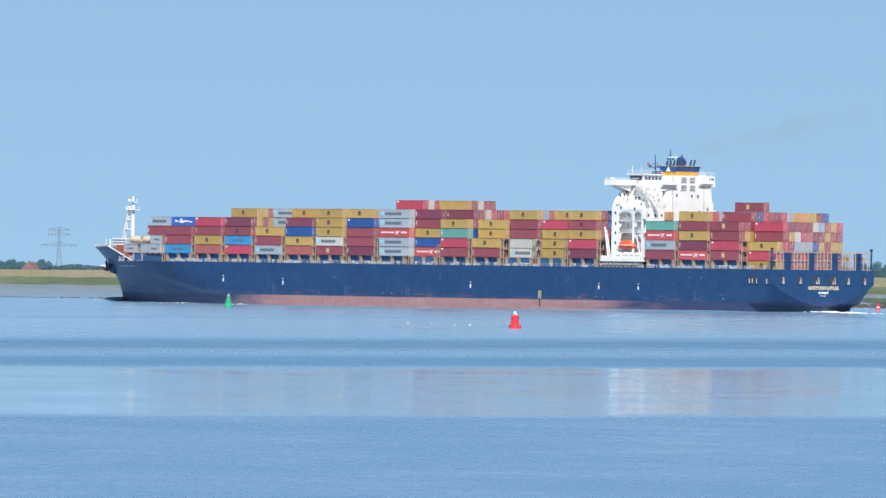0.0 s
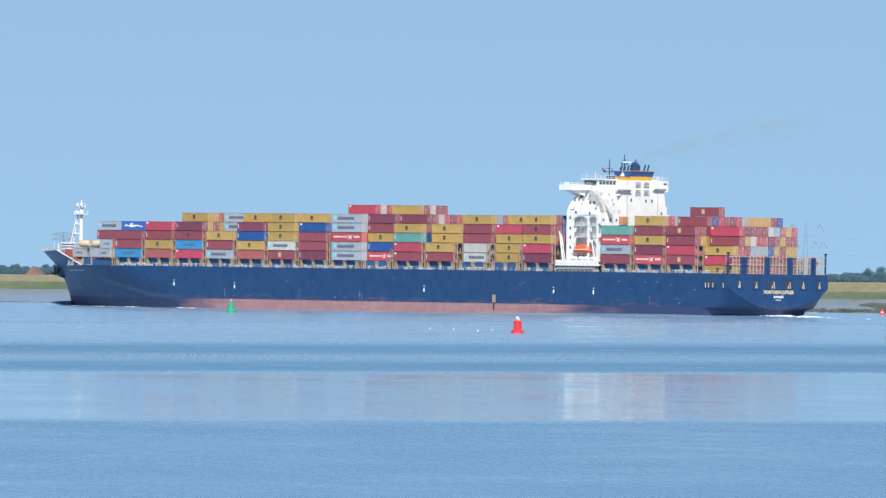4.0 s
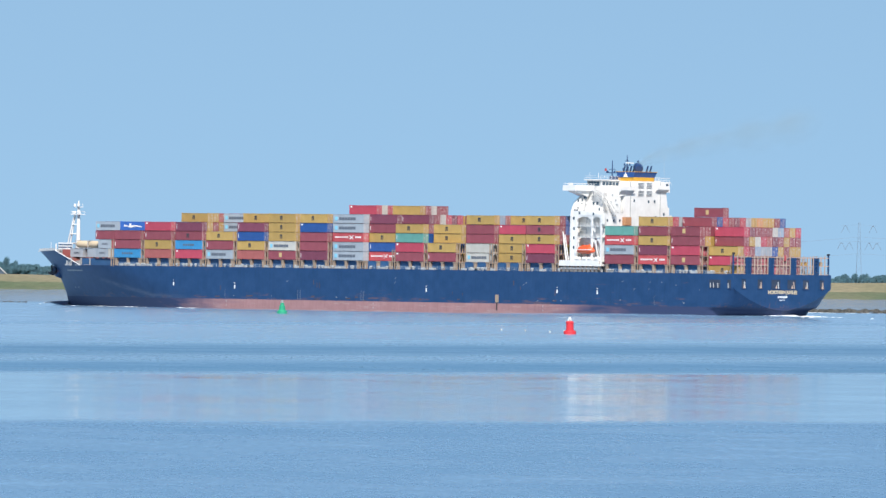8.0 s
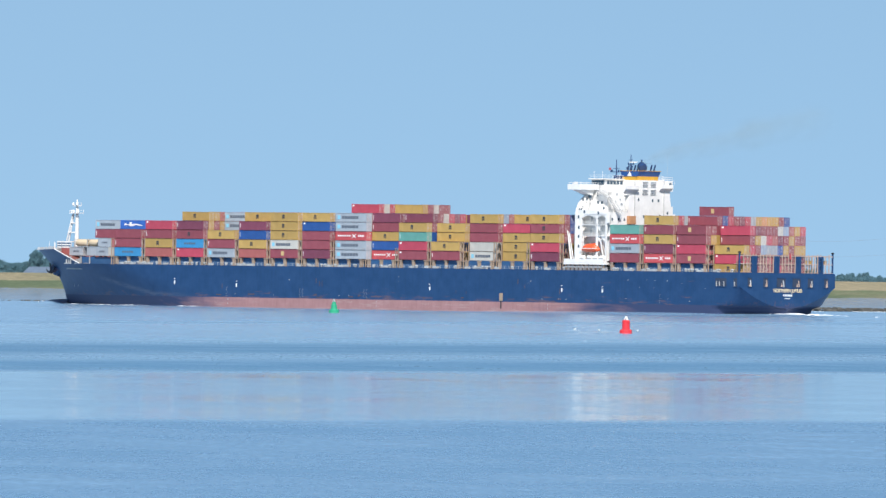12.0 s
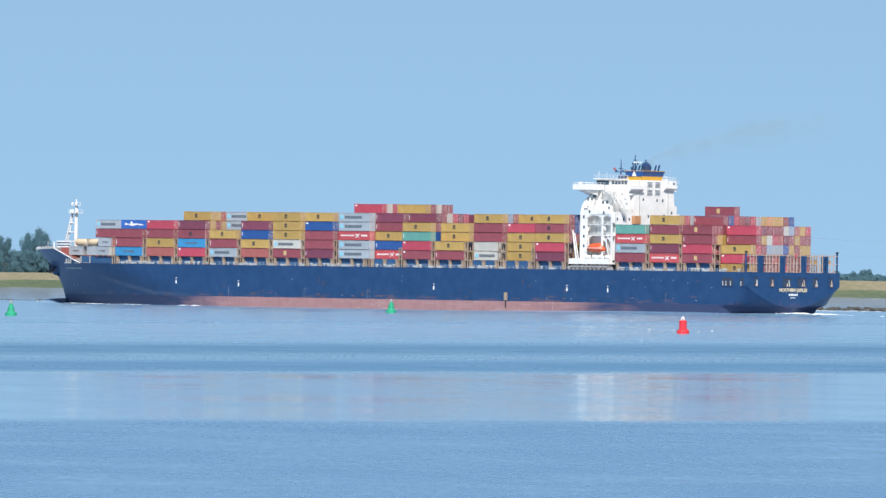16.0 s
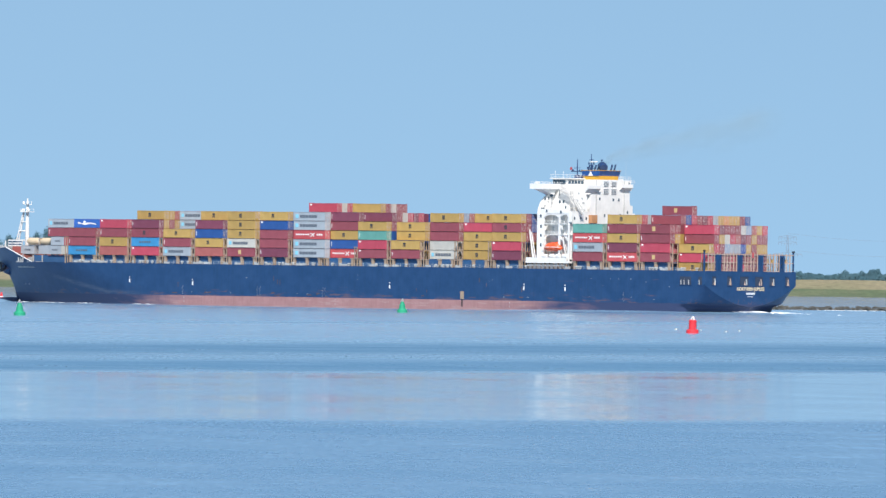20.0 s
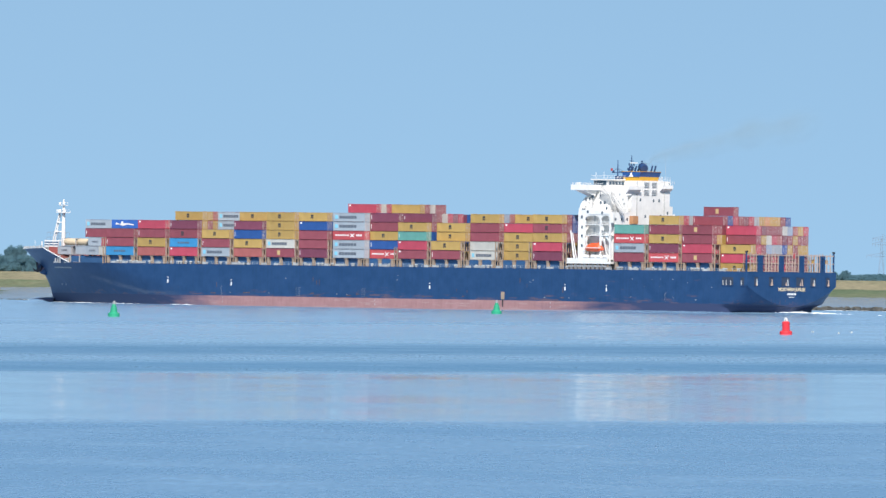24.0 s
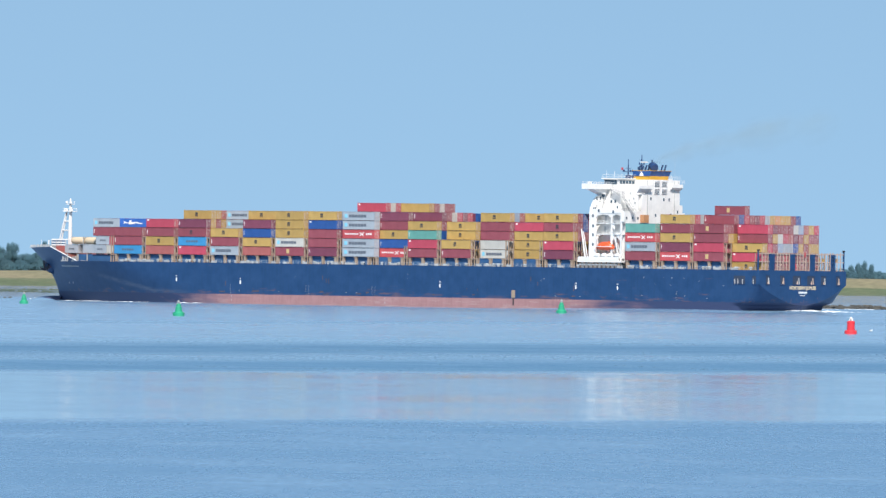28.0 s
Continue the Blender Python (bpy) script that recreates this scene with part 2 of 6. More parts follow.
def water_material():
    m, nt, b = shader("river_water")
    g = nt.nodes.new("ShaderNodeNewGeometry")
    sep = nt.nodes.new("ShaderNodeSeparateXYZ")
    nt.links.new(g.outputs["Position"], sep.inputs[0])
    # ripple lanes, slanted so that their edges fit the camera's view
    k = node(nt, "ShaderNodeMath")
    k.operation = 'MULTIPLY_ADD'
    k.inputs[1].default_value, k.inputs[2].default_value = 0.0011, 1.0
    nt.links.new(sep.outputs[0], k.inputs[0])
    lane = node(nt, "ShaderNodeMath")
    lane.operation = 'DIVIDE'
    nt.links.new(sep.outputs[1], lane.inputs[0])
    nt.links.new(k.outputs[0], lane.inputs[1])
    # ragged edges of the lanes
    mp = nt.nodes.new("ShaderNodeMapping")
    mp.inputs["Scale"].default_value = (0.02, 0.004, 1)
    nt.links.new(g.outputs["Position"], mp.inputs["Vector"])
    rag = noise_tex(nt, mp.outputs[0], 1.0, 5)
    add = node(nt, "ShaderNodeMath")
    add.operation = 'MULTIPLY_ADD'
    add.inputs[1].default_value = LANE_RAG
    nt.links.new(rag, add.inputs[0])
    nt.links.new(lane.outputs[0], add.inputs[2])
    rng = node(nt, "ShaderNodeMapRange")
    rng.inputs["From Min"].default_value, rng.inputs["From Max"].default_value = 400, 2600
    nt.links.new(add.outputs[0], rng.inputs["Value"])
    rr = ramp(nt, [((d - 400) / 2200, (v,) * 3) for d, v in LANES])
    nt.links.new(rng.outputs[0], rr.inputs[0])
    # cat's-paws: long streaks that ruffle or smooth the surface
    mp3 = nt.nodes.new("ShaderNodeMapping")
    mp3.inputs["Scale"].default_value = (0.05, 0.022, 1)
    nt.links.new(g.outputs["Position"], mp3.inputs["Vector"])
    paws = noise_tex(nt, mp3.outputs[0], 1.0, 6, 0.65)
    pr = ramp(nt, [(0.3, (0.62,) * 3), (0.7, (1.5,) * 3)])
    nt.links.new(paws, pr.inputs[0])
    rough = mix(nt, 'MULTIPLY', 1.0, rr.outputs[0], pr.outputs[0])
    # short ripples, finer in the wind lanes
    mp2 = nt.nodes.new("ShaderNodeMapping")
    mp2.inputs["Scale"].default_value = (1.5, 0.14, 1)
    nt.links.new(g.outputs["Position"], mp2.inputs["Vector"])
    rip = noise_tex(nt, mp2.outputs[0], 1.0, 6, 0.6)
    fine = ramp(nt, [(0.38, (0.85,) * 3), (0.62, (1.17,) * 3)])
    nt.links.new(rip, fine.inputs[0])
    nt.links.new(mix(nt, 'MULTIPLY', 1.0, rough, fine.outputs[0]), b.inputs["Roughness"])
    bump = node(nt, "ShaderNodeBump", Strength=0.3, Distance=13.0)
    lift = node(nt, "ShaderNodeMath")
    lift.operation = 'POWER'
    lift.inputs[1].default_value = 2.0
    nt.links.new(rough, lift.inputs[0])
    nt.links.new(lift.outputs[0], bump.inputs["Strength"])
    nt.links.new(rip, bump.inputs["Height"])
    nt.links.new(bump.outputs[0], b.inputs["Normal"])
    # water tint, with each lane's brighter or darker sky reflection painted in
    rc = ramp(nt, [((d - 400) / 2200, c) for d, c in LANE_TONE])
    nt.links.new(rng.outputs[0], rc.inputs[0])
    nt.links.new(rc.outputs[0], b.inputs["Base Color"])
    b.inputs["IOR"].default_value = 1.333
    return m


# distance over the river, set to fit the camera's view, and roughness there
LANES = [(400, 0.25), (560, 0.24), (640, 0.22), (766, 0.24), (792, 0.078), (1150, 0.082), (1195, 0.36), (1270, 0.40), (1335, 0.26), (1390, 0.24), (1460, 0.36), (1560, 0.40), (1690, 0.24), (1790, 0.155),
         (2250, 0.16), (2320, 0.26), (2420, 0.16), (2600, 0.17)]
# distance and base colour; the lanes' reflected brightness is put into the colour
LANE_TONE = [(400, (0.125, 0.25, 0.395)), (770, (0.12, 0.245, 0.39)), (800, (0.175, 0.31, 0.44)), (1150, (0.175, 0.31, 0.44)), (1200, (0.098, 0.222, 0.355)), (1275, (0.105, 0.232, 0.37)), (1340, (0.17, 0.305, 0.44)),
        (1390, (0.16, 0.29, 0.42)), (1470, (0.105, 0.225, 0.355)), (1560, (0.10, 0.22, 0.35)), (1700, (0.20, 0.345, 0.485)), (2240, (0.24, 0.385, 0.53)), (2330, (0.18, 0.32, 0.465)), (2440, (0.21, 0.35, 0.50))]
LANE_RAG = 36.0
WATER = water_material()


def ground_material(name, a, b2, c3, s1, s2):
    m, nt, b = shader(name)
    g = nt.nodes.new("ShaderNodeNewGeometry")
    mp = nt.nodes.new("ShaderNodeMapping")
    mp.inputs["Scale"].default_value = (1, 1, 2.5)
    nt.links.new(g.outputs["Position"], mp.inputs["Vector"])
    n1 = noise_tex(nt, mp.outputs[0], s1, 6, 0.6)
    n2 = noise_tex(nt, mp.outputs[0], s2, 5, 0.6)
    r1 = ramp(nt, [(0.3, a), (0.5, b2), (0.72, c3)])
    nt.links.new(n1, r1.inputs[0])
    r2 = ramp(nt, [(0.3, (0.75, 0.75, 0.75)), (0.7, (1.2, 1.2, 1.2))])
    nt.links.new(n2, r2.inputs[0])
    nt.links.new(mix(nt, 'MULTIPLY', 1.0, r1.outputs[0], r2.outputs[0]), b.inputs["Base Color"])
    b.inputs["Roughness"].default_value = 0.9
    bump = node(nt, "ShaderNodeBump", Strength=0.5, Distance=0.3)
    nt.links.new(n2, bump.inputs["Height"])
    nt.links.new(bump.outputs[0], b.inputs["Normal"])
    return m


GRASS = ground_material("dry_dyke_grass", (0.165, 0.165, 0.09), (0.22, 0.195, 0.115), (0.26, 0.22, 0.14), 0.02, 0.35)
GREEN = ground_material("green_foreshore_grass", (0.065, 0.10, 0.05), (0.10, 0.13, 0.065), (0.17, 0.165, 0.095), 0.03, 0.4)
MARSH = ground_material("salt_marsh_plants", (0.04, 0.065, 0.05), (0.055, 0.082, 0.06), (0.08, 0.105, 0.075), 0.05, 0.5)
MUD = ground_material("wet_tidal_mud", (0.155, 0.16, 0.175), (0.20, 0.205, 0.22), (0.26, 0.265, 0.275), 0.015, 0.2)
MUD.node_tree.nodes["Principled BSDF"].inputs["Roughness"].default_value = 0.16
ROCK = ground_material("dark_wet_basalt", (0.03, 0.032, 0.03), (0.06, 0.06, 0.055), (0.12, 0.115, 0.10), 0.3, 1.2)
# the blue of distant haze is painted into the leaf colour
LEAF = ground_material("haze_blue_leaves", (0.105, 0.205, 0.25), (0.122, 0.228, 0.272), (0.142, 0.248, 0.288), 0.12, 0.8)
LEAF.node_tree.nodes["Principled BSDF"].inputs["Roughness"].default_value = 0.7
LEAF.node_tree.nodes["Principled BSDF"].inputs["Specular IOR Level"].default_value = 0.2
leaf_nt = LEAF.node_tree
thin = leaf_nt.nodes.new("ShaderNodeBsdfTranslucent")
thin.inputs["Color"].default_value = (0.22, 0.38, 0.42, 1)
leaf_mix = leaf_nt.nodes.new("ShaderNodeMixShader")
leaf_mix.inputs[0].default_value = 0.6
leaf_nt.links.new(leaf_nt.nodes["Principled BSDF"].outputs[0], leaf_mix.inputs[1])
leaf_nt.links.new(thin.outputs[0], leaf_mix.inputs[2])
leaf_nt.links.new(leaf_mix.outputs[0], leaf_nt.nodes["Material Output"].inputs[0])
BARK = ground_material("tree_bark", (0.07, 0.055, 0.04), (0.1, 0.08, 0.06), (0.14, 0.11, 0.09), 0.8, 3.0)
ROOF = ground_material("clay_roof_tiles", (0.17, 0.105, 0.10), (0.20, 0.12, 0.115), (0.24, 0.145, 0.13), 0.5, 2.0)
PLASTER = ground_material("pale_wall", (0.45, 0.42, 0.38), (0.52, 0.49, 0.44), (0.58, 0.55, 0.5), 0.4, 2.0)
PYLON_PALE = painted("pale_pylon_steel", (0.16, 0.235, 0.33), 0.7, 0.0, 0.2, 0.0, 0.0)
PYLON = painted("weathered_pylon_steel", (0.11, 0.155, 0.215), 0.7, 0.0, 0.2, 0.0, 0.0)


def foam_material():
    m, nt, b = shader("white_foam")
    b.inputs["Base Color"].default_value = (0.82, 0.86, 0.88, 1)
    b.inputs["Roughness"].default_value = 0.7
    v = coords(nt)
    bump = node(nt, "ShaderNodeBump", Strength=0.6, Distance=0.1)
    nt.links.new(noise_tex(nt, v, 2.0, 5), bump.inputs["Height"])
    nt.links.new(bump.outputs[0], b.inputs["Normal"])
    return m


FOAM = foam_material()


def smoke_material():
    m, nt, b = shader("thin_exhaust_smoke")
    b.inputs["Base Color"].default_value = (0.20, 0.225, 0.18, 1)
    b.inputs["Roughness"].default_value = 1.0
    # thickest in the middle, thinning to nothing at the rim as the camera sees it
    tc = nt.nodes.new("ShaderNodeTexCoord")
    flat = nt.nodes.new("ShaderNodeMapping")
    flat.inputs["Scale"].default_value = (1, 0, 1)
    nt.links.new(tc.outputs["Object"], flat.inputs["Vector"])
    ln = nt.nodes.new("ShaderNodeVectorMath")
    ln.operation = 'LENGTH'
    nt.links.new(flat.outputs[0], ln.inputs[0])
    rm = node(nt, "ShaderNodeMapRange")
    rm.interpolation_type = 'SMOOTHSTEP'
    rm.inputs["From Min"].default_value, rm.inputs["From Max"].default_value = 0.05, 0.8
    rm.inputs["To Min"].default_value, rm.inputs["To Max"].default_value = 0.12, 0.0
    nt.links.new(ln.outputs["Value"], rm.inputs["Value"])
    wisp = node(nt, "ShaderNodeMapRange")
    wisp.inputs["From Min"].default_value, wisp.inputs["From Max"].default_value = 0.3, 0.65
    wisp.inputs["To Min"].default_value = 0.35
    nt.links.new(noise_tex(nt, coords(nt, (1.2, 1, 2.2)), 1.0, 4), wisp.inputs["Value"])
    thin = node(nt, "ShaderNodeMath")
    thin.operation = 'MULTIPLY'
    nt.links.new(rm.outputs[0], thin.inputs[0])
    nt.links.new(wisp.outputs[0], thin.inputs[1])
    nt.links.new(thin.outputs[0], b.inputs["Alpha"])
    return m


SMOKE = smoke_material()

# ---------- mesh helpers ----------
def part(name, bm, material, parent=None, label="", smooth=False):
    me = bpy.data.meshes.new(name)
    bmesh.ops.recalc_face_normals(bm, faces=bm.faces)
    if smooth:
        for f in bm.faces:
            f.smooth = True
    bm.to_mesh(me)
    bm.free()
    me.materials.append(material)
    ob = new(name, me)
    if parent is not None:
        ob.parent = parent
    if label:
        ob["label"] = label
    return ob


def share(name, me, parent, m=None, label=""):
    ob = new(name, me)
    ob.parent = parent
    if m is not None:
        ob.matrix_basis = m
    if label:
        ob["label"] = label
    return ob


def box(bm, x0, x1, y0, y1, z0, z1):
    v = [bm.verts.new((x, y, z)) for x in (x0, x1) for y in (y0, y1) for z in (z0, z1)]
    for q in ((0, 1, 3, 2), (4, 6, 7, 5), (0, 4, 5, 1), (2, 3, 7, 6), (0, 2, 6, 4), (1, 5, 7, 3)):
        bm.faces.new([v[i] for i in q])
    return bm


def rod(bm, a, b, r, seg=6, r2=None):
    a, b = Vector(a), Vector(b)
    d = (b - a).normalized()
    u = d.orthogonal().normalized()
    w = d.cross(u)
    r2 = r if r2 is None else r2
    rings = []
    for p, rr in ((a, r), (b, r2)):
        rings.append([bm.verts.new(p + (u * math.cos(i * math.tau / seg) + w * math.sin(i * math.tau / seg)) * rr) for i in range(seg)])
    for i in range(seg):
        j = (i + 1) % seg
        bm.faces.new((rings[0][i], rings[0][j], rings[1][j], rings[1][i]))
    bm.faces.new(rings[0][::-1])
    bm.faces.new(rings[1])
    return bm


def prism(bm, pts, axis, a, b):
    """A polygon of (u, v) pairs drawn along x ('x': u=y, v=z), y ('y': u=x, v=z) or z."""
    def at(u, v, w):
        return {'x': (w, u, v), 'y': (u, w, v), 'z': (u, v, w)}[axis]
    lo = [bm.verts.new(at(u, v, a)) for u, v in pts]
    hi = [bm.verts.new(at(u, v, b)) for u, v in pts]
    n = len(pts)
    for i in range(n):
        j = (i + 1) % n
        bm.faces.new((lo[i], lo[j], hi[j], hi[i]))
    bm.faces.new(lo[::-1])
    bm.faces.new(hi)
    return bm


def lathe(bm, prof, seg=20, base=(0, 0, 0)):
    bx, by, bz = base
    rings = [[bm.verts.new((bx + r * math.cos(i * math.tau / seg), by + r * math.sin(i * math.tau / seg), bz + z)) for i in range(seg)] for r, z in prof]
    for k in range(len(rings) - 1):
        for i in range(seg):
            j = (i + 1) % seg
            bm.faces.new((rings[k][i], rings[k][j], rings[k + 1][j], rings[k + 1][i]))
    bm.faces.new(rings[0][::-1])
    bm.faces.new(rings[-1])
    return bm


def BM():
    return bmesh.new()


MOVING = []          # things carried by the ship, with their pose on it


def carried(ob, m):
    MOVING.append((ob, m))
    ob.matrix_basis = ship_pose(0) @ m
    return ob


def empty(name, label, category, group=""):
    return tagged(new(name), label, category, group)


# ---------- river and land ----------
def build_water():
    bm = BM()
    xs = [-4000, -1500, -600, -300, 0, 300, 600, 1500, 4000]
    ys = [-400, 40, 400, 800, 1200, 1800, 2400, 3000, 3600, 4300]
    grid = [[bm.verts.new((x, y, 0)) for x in xs] for y in ys]
    for j in range(len(ys) - 1):
        for i in range(len(xs) - 1):
            bm.faces.new((grid[j][i], grid[j][i + 1], grid[j + 1][i + 1], grid[j + 1][i]))
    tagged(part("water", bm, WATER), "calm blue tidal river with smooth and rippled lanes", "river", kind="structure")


def crest(x):
    return 10.2 + 0.0045 * x + 0.25 * math.sin(x * 0.021) + 0.12 * math.sin(x * 0.083)


def build_ground():
    prof = [(-420, 9.3), (20, 9.3), (55, -1.2), (3520, -1.2), (3620, -0.35), (3900, 0.9), (4040, 2.2), (4092, 3.9), (4106, 4.7), (4124, 6.9), (4146, 0), (4152, 0.1), (4180, -6), (4990, -6)]
    xs = sorted({*range(-4000, -400, 600), *range(-400, 401, 5), *range(400, 4001, 600)})
    rng = random.Random(3)
    bm = BM()
    rows = []
    for k, (y, z) in enumerate(prof):
        row = []
        for x in xs:
            zz = z
            if k >= 10:
                zz = crest(x) + z
            elif 7 <= k <= 9:
                zz = z + 0.002 * x + rng.uniform(-0.15, 0.15)
            wob = rng.uniform(-4, 4) if 4 <= k <= 8 else 0
            row.append(bm.verts.new((x, y + wob, zz)))
        rows.append(row)
    for j in range(len(rows) - 1):
        for i in range(len(xs) - 1):
            f = bm.faces.new((rows[j][i], rows[j][i + 1], rows[j + 1][i + 1], rows[j + 1][i]))
            f.material_index = 1 if j in (3, 4, 5, 6) else 2 if j in (2, 7, 8) else 0
    ob = part("ground", bm, GRASS)
    ob.data.materials.append(MUD)
    ob.data.materials.append(GREEN)
    tagged(ob, "grassy river dyke with a wet mud foreshore", "dyke", kind="structure")


def build_stone_dam():
    rng = random.Random(11)
    bm = BM()
    for i in range(4200):
        x = rng.uniform(-330, 420) if i < 3000 else rng.uniform(20, 420)
        grow = min(1, max(0, (x + 60) / 150))
        h = 0.35 + 1.15 * grow
        y = 3560 + max(0, x + 80) * 0.55 + rng.gauss(0, 2.2 + 2 * grow)
        s = rng.uniform(0.2, 0.62) ** 1.3 * 1.2 * (0.6 + 0.8 * grow)
        if x < 0 and math.sin(x * 0.31) + math.sin(x * 0.117) > 1.5:
            continue
        z = rng.uniform(-0.2, h * 0.8)
        ring = []
        for k in range(5):
            a = k * math.tau / 5 + rng.uniform(-.3, .3)
            ring.append(bm.verts.new((x + math.cos(a) * s * 1.6, y + math.sin(a) * s, z - s * 0.5 + rng.uniform(-.1, .1))))
        top = [bm.verts.new(v.co + Vector((x - v.co.x, y - v.co.y, 0)) * 0.45 + Vector((0, 0, s))) for v in ring]
        for k in range(5):
            bm.faces.new((ring[k], ring[(k + 1) % 5], top[(k + 1) % 5], top[k]))
        bm.faces.new(top)
    tagged(part("stone_dam", bm, ROCK), "low dam of dark wet stones along the river", "stone dam", kind="stuff")
    bm = BM()
    for i in range(130):
        x = rng.uniform(40, 420)
        y = 3548 + max(0, x + 80) * 0.55 + rng.gauss(0, 1.2)
        box(bm, x - rng.uniform(.5, 2.6), x + rng.uniform(.5, 2.6), y - .6, y + .6, -0.05, rng.uniform(0.03, 0.1))
    tagged(part("surf", bm, FOAM), "thin white surf breaking along the stone dam", "surf", kind="stuff")


def build_marsh():
    rng = random.Random(17)
    bm = BM()
    for i in range(2600):
        y = rng.uniform(3925, 4030)
        edge = (y - 3925) / 105 * math.pi
        a = rng.choice((rng.uniform(-72, -52.5 + 2 * math.sin(edge * 3)), rng.uniform(60.5 + math.sin(edge * 2), 76)))
        x = a * .001 * y
        z = .9 + (y - 3900) / 140 * 1.3 + .002 * x - .3
        w, h = rng.uniform(.7, 2.0), rng.uniform(.45, .8)
        turn = rng.uniform(-.5, .5)
        c, d = math.cos(turn) * w, math.sin(turn) * w
        lo = [bm.verts.new((x + u * c - v * d * .5, y + u * d + v * w * .4, z)) for u, v in ((-1, -1), (1, -1), (1, 1), (-1, 1))]
        hi = [bm.verts.new((x + u * c * .6, y + u * d + v * w * .2, z + h + rng.uniform(-.1, .3))) for u, v in ((-1, -1), (1, -1), (1, 1), (-1, 1))]
        for k in range(4):
            bm.faces.new((lo[k], lo[(k + 1) % 4], hi[(k + 1) % 4], hi[k]))
        bm.faces.new(hi)
    tagged(part("salt_marsh", bm, MARSH), "low dark green salt marsh tufts on the mud", "marsh grass", kind="stuff")


def tree_mesh(seed, height, spread):
    rng = random.Random(seed)
    trunk = BM()
    th = height * 0.32
    rod(trunk, (0, 0, -0.5), (rng.uniform(-.3, .3), 0, th), height * 0.022, 8, height * 0.014)
    lobes = []
    for i in range(26):
        a = rng.uniform(0, math.tau)
        u = rng.random()
        z = height * (0.08 + 0.80 * u)
        r = spread * 0.86 * math.sin(math.pi * (0.2 + 0.68 * u)) * rng.uniform(0.2, 1) ** 0.6
        c = Vector((math.cos(a) * r, math.sin(a) * r, z))
        lobes.append((c, spread * rng.uniform(0.25, 0.42)))
        rod(trunk, (0, 0, th * rng.uniform(.6, 1)), c, height * 0.008, 5, height * 0.003)
    crown = BM()
    for c, r in lobes:
        for k in range(230):
            d = Vector((rng.gauss(0, 1), rng.gauss(0, 1), rng.gauss(0, 1))).normalized()
            p = c + Vector((d.x, d.y, d.z * 0.8)) * r * rng.uniform(0.3, 1.15) ** 0.7
            if p.z < height * 0.02:
                continue
            n = (d * 1.7 + Vector((rng.uniform(-.6, .6), rng.uniform(-1.5, .1), rng.uniform(0, 1.2)))).normalized()
            u = n.orthogonal().normalized()
            w = n.cross(u)
            s = rng.uniform(0.2, 0.48)
            crown.faces.new([crown.verts.new(p + u * s * ca + w * s * cb * .8 + n * cc * s) for ca, cb, cc in ((-1, -.4, 0), (.2, -1, .25), (1, .3, 0), (-.1, 1, .25))])
    tall = height / max(v.co.z for v in crown.verts)
    for bm in (trunk, crown):
        for v in bm.verts:
            v.co.z *= tall
    return trunk, crown


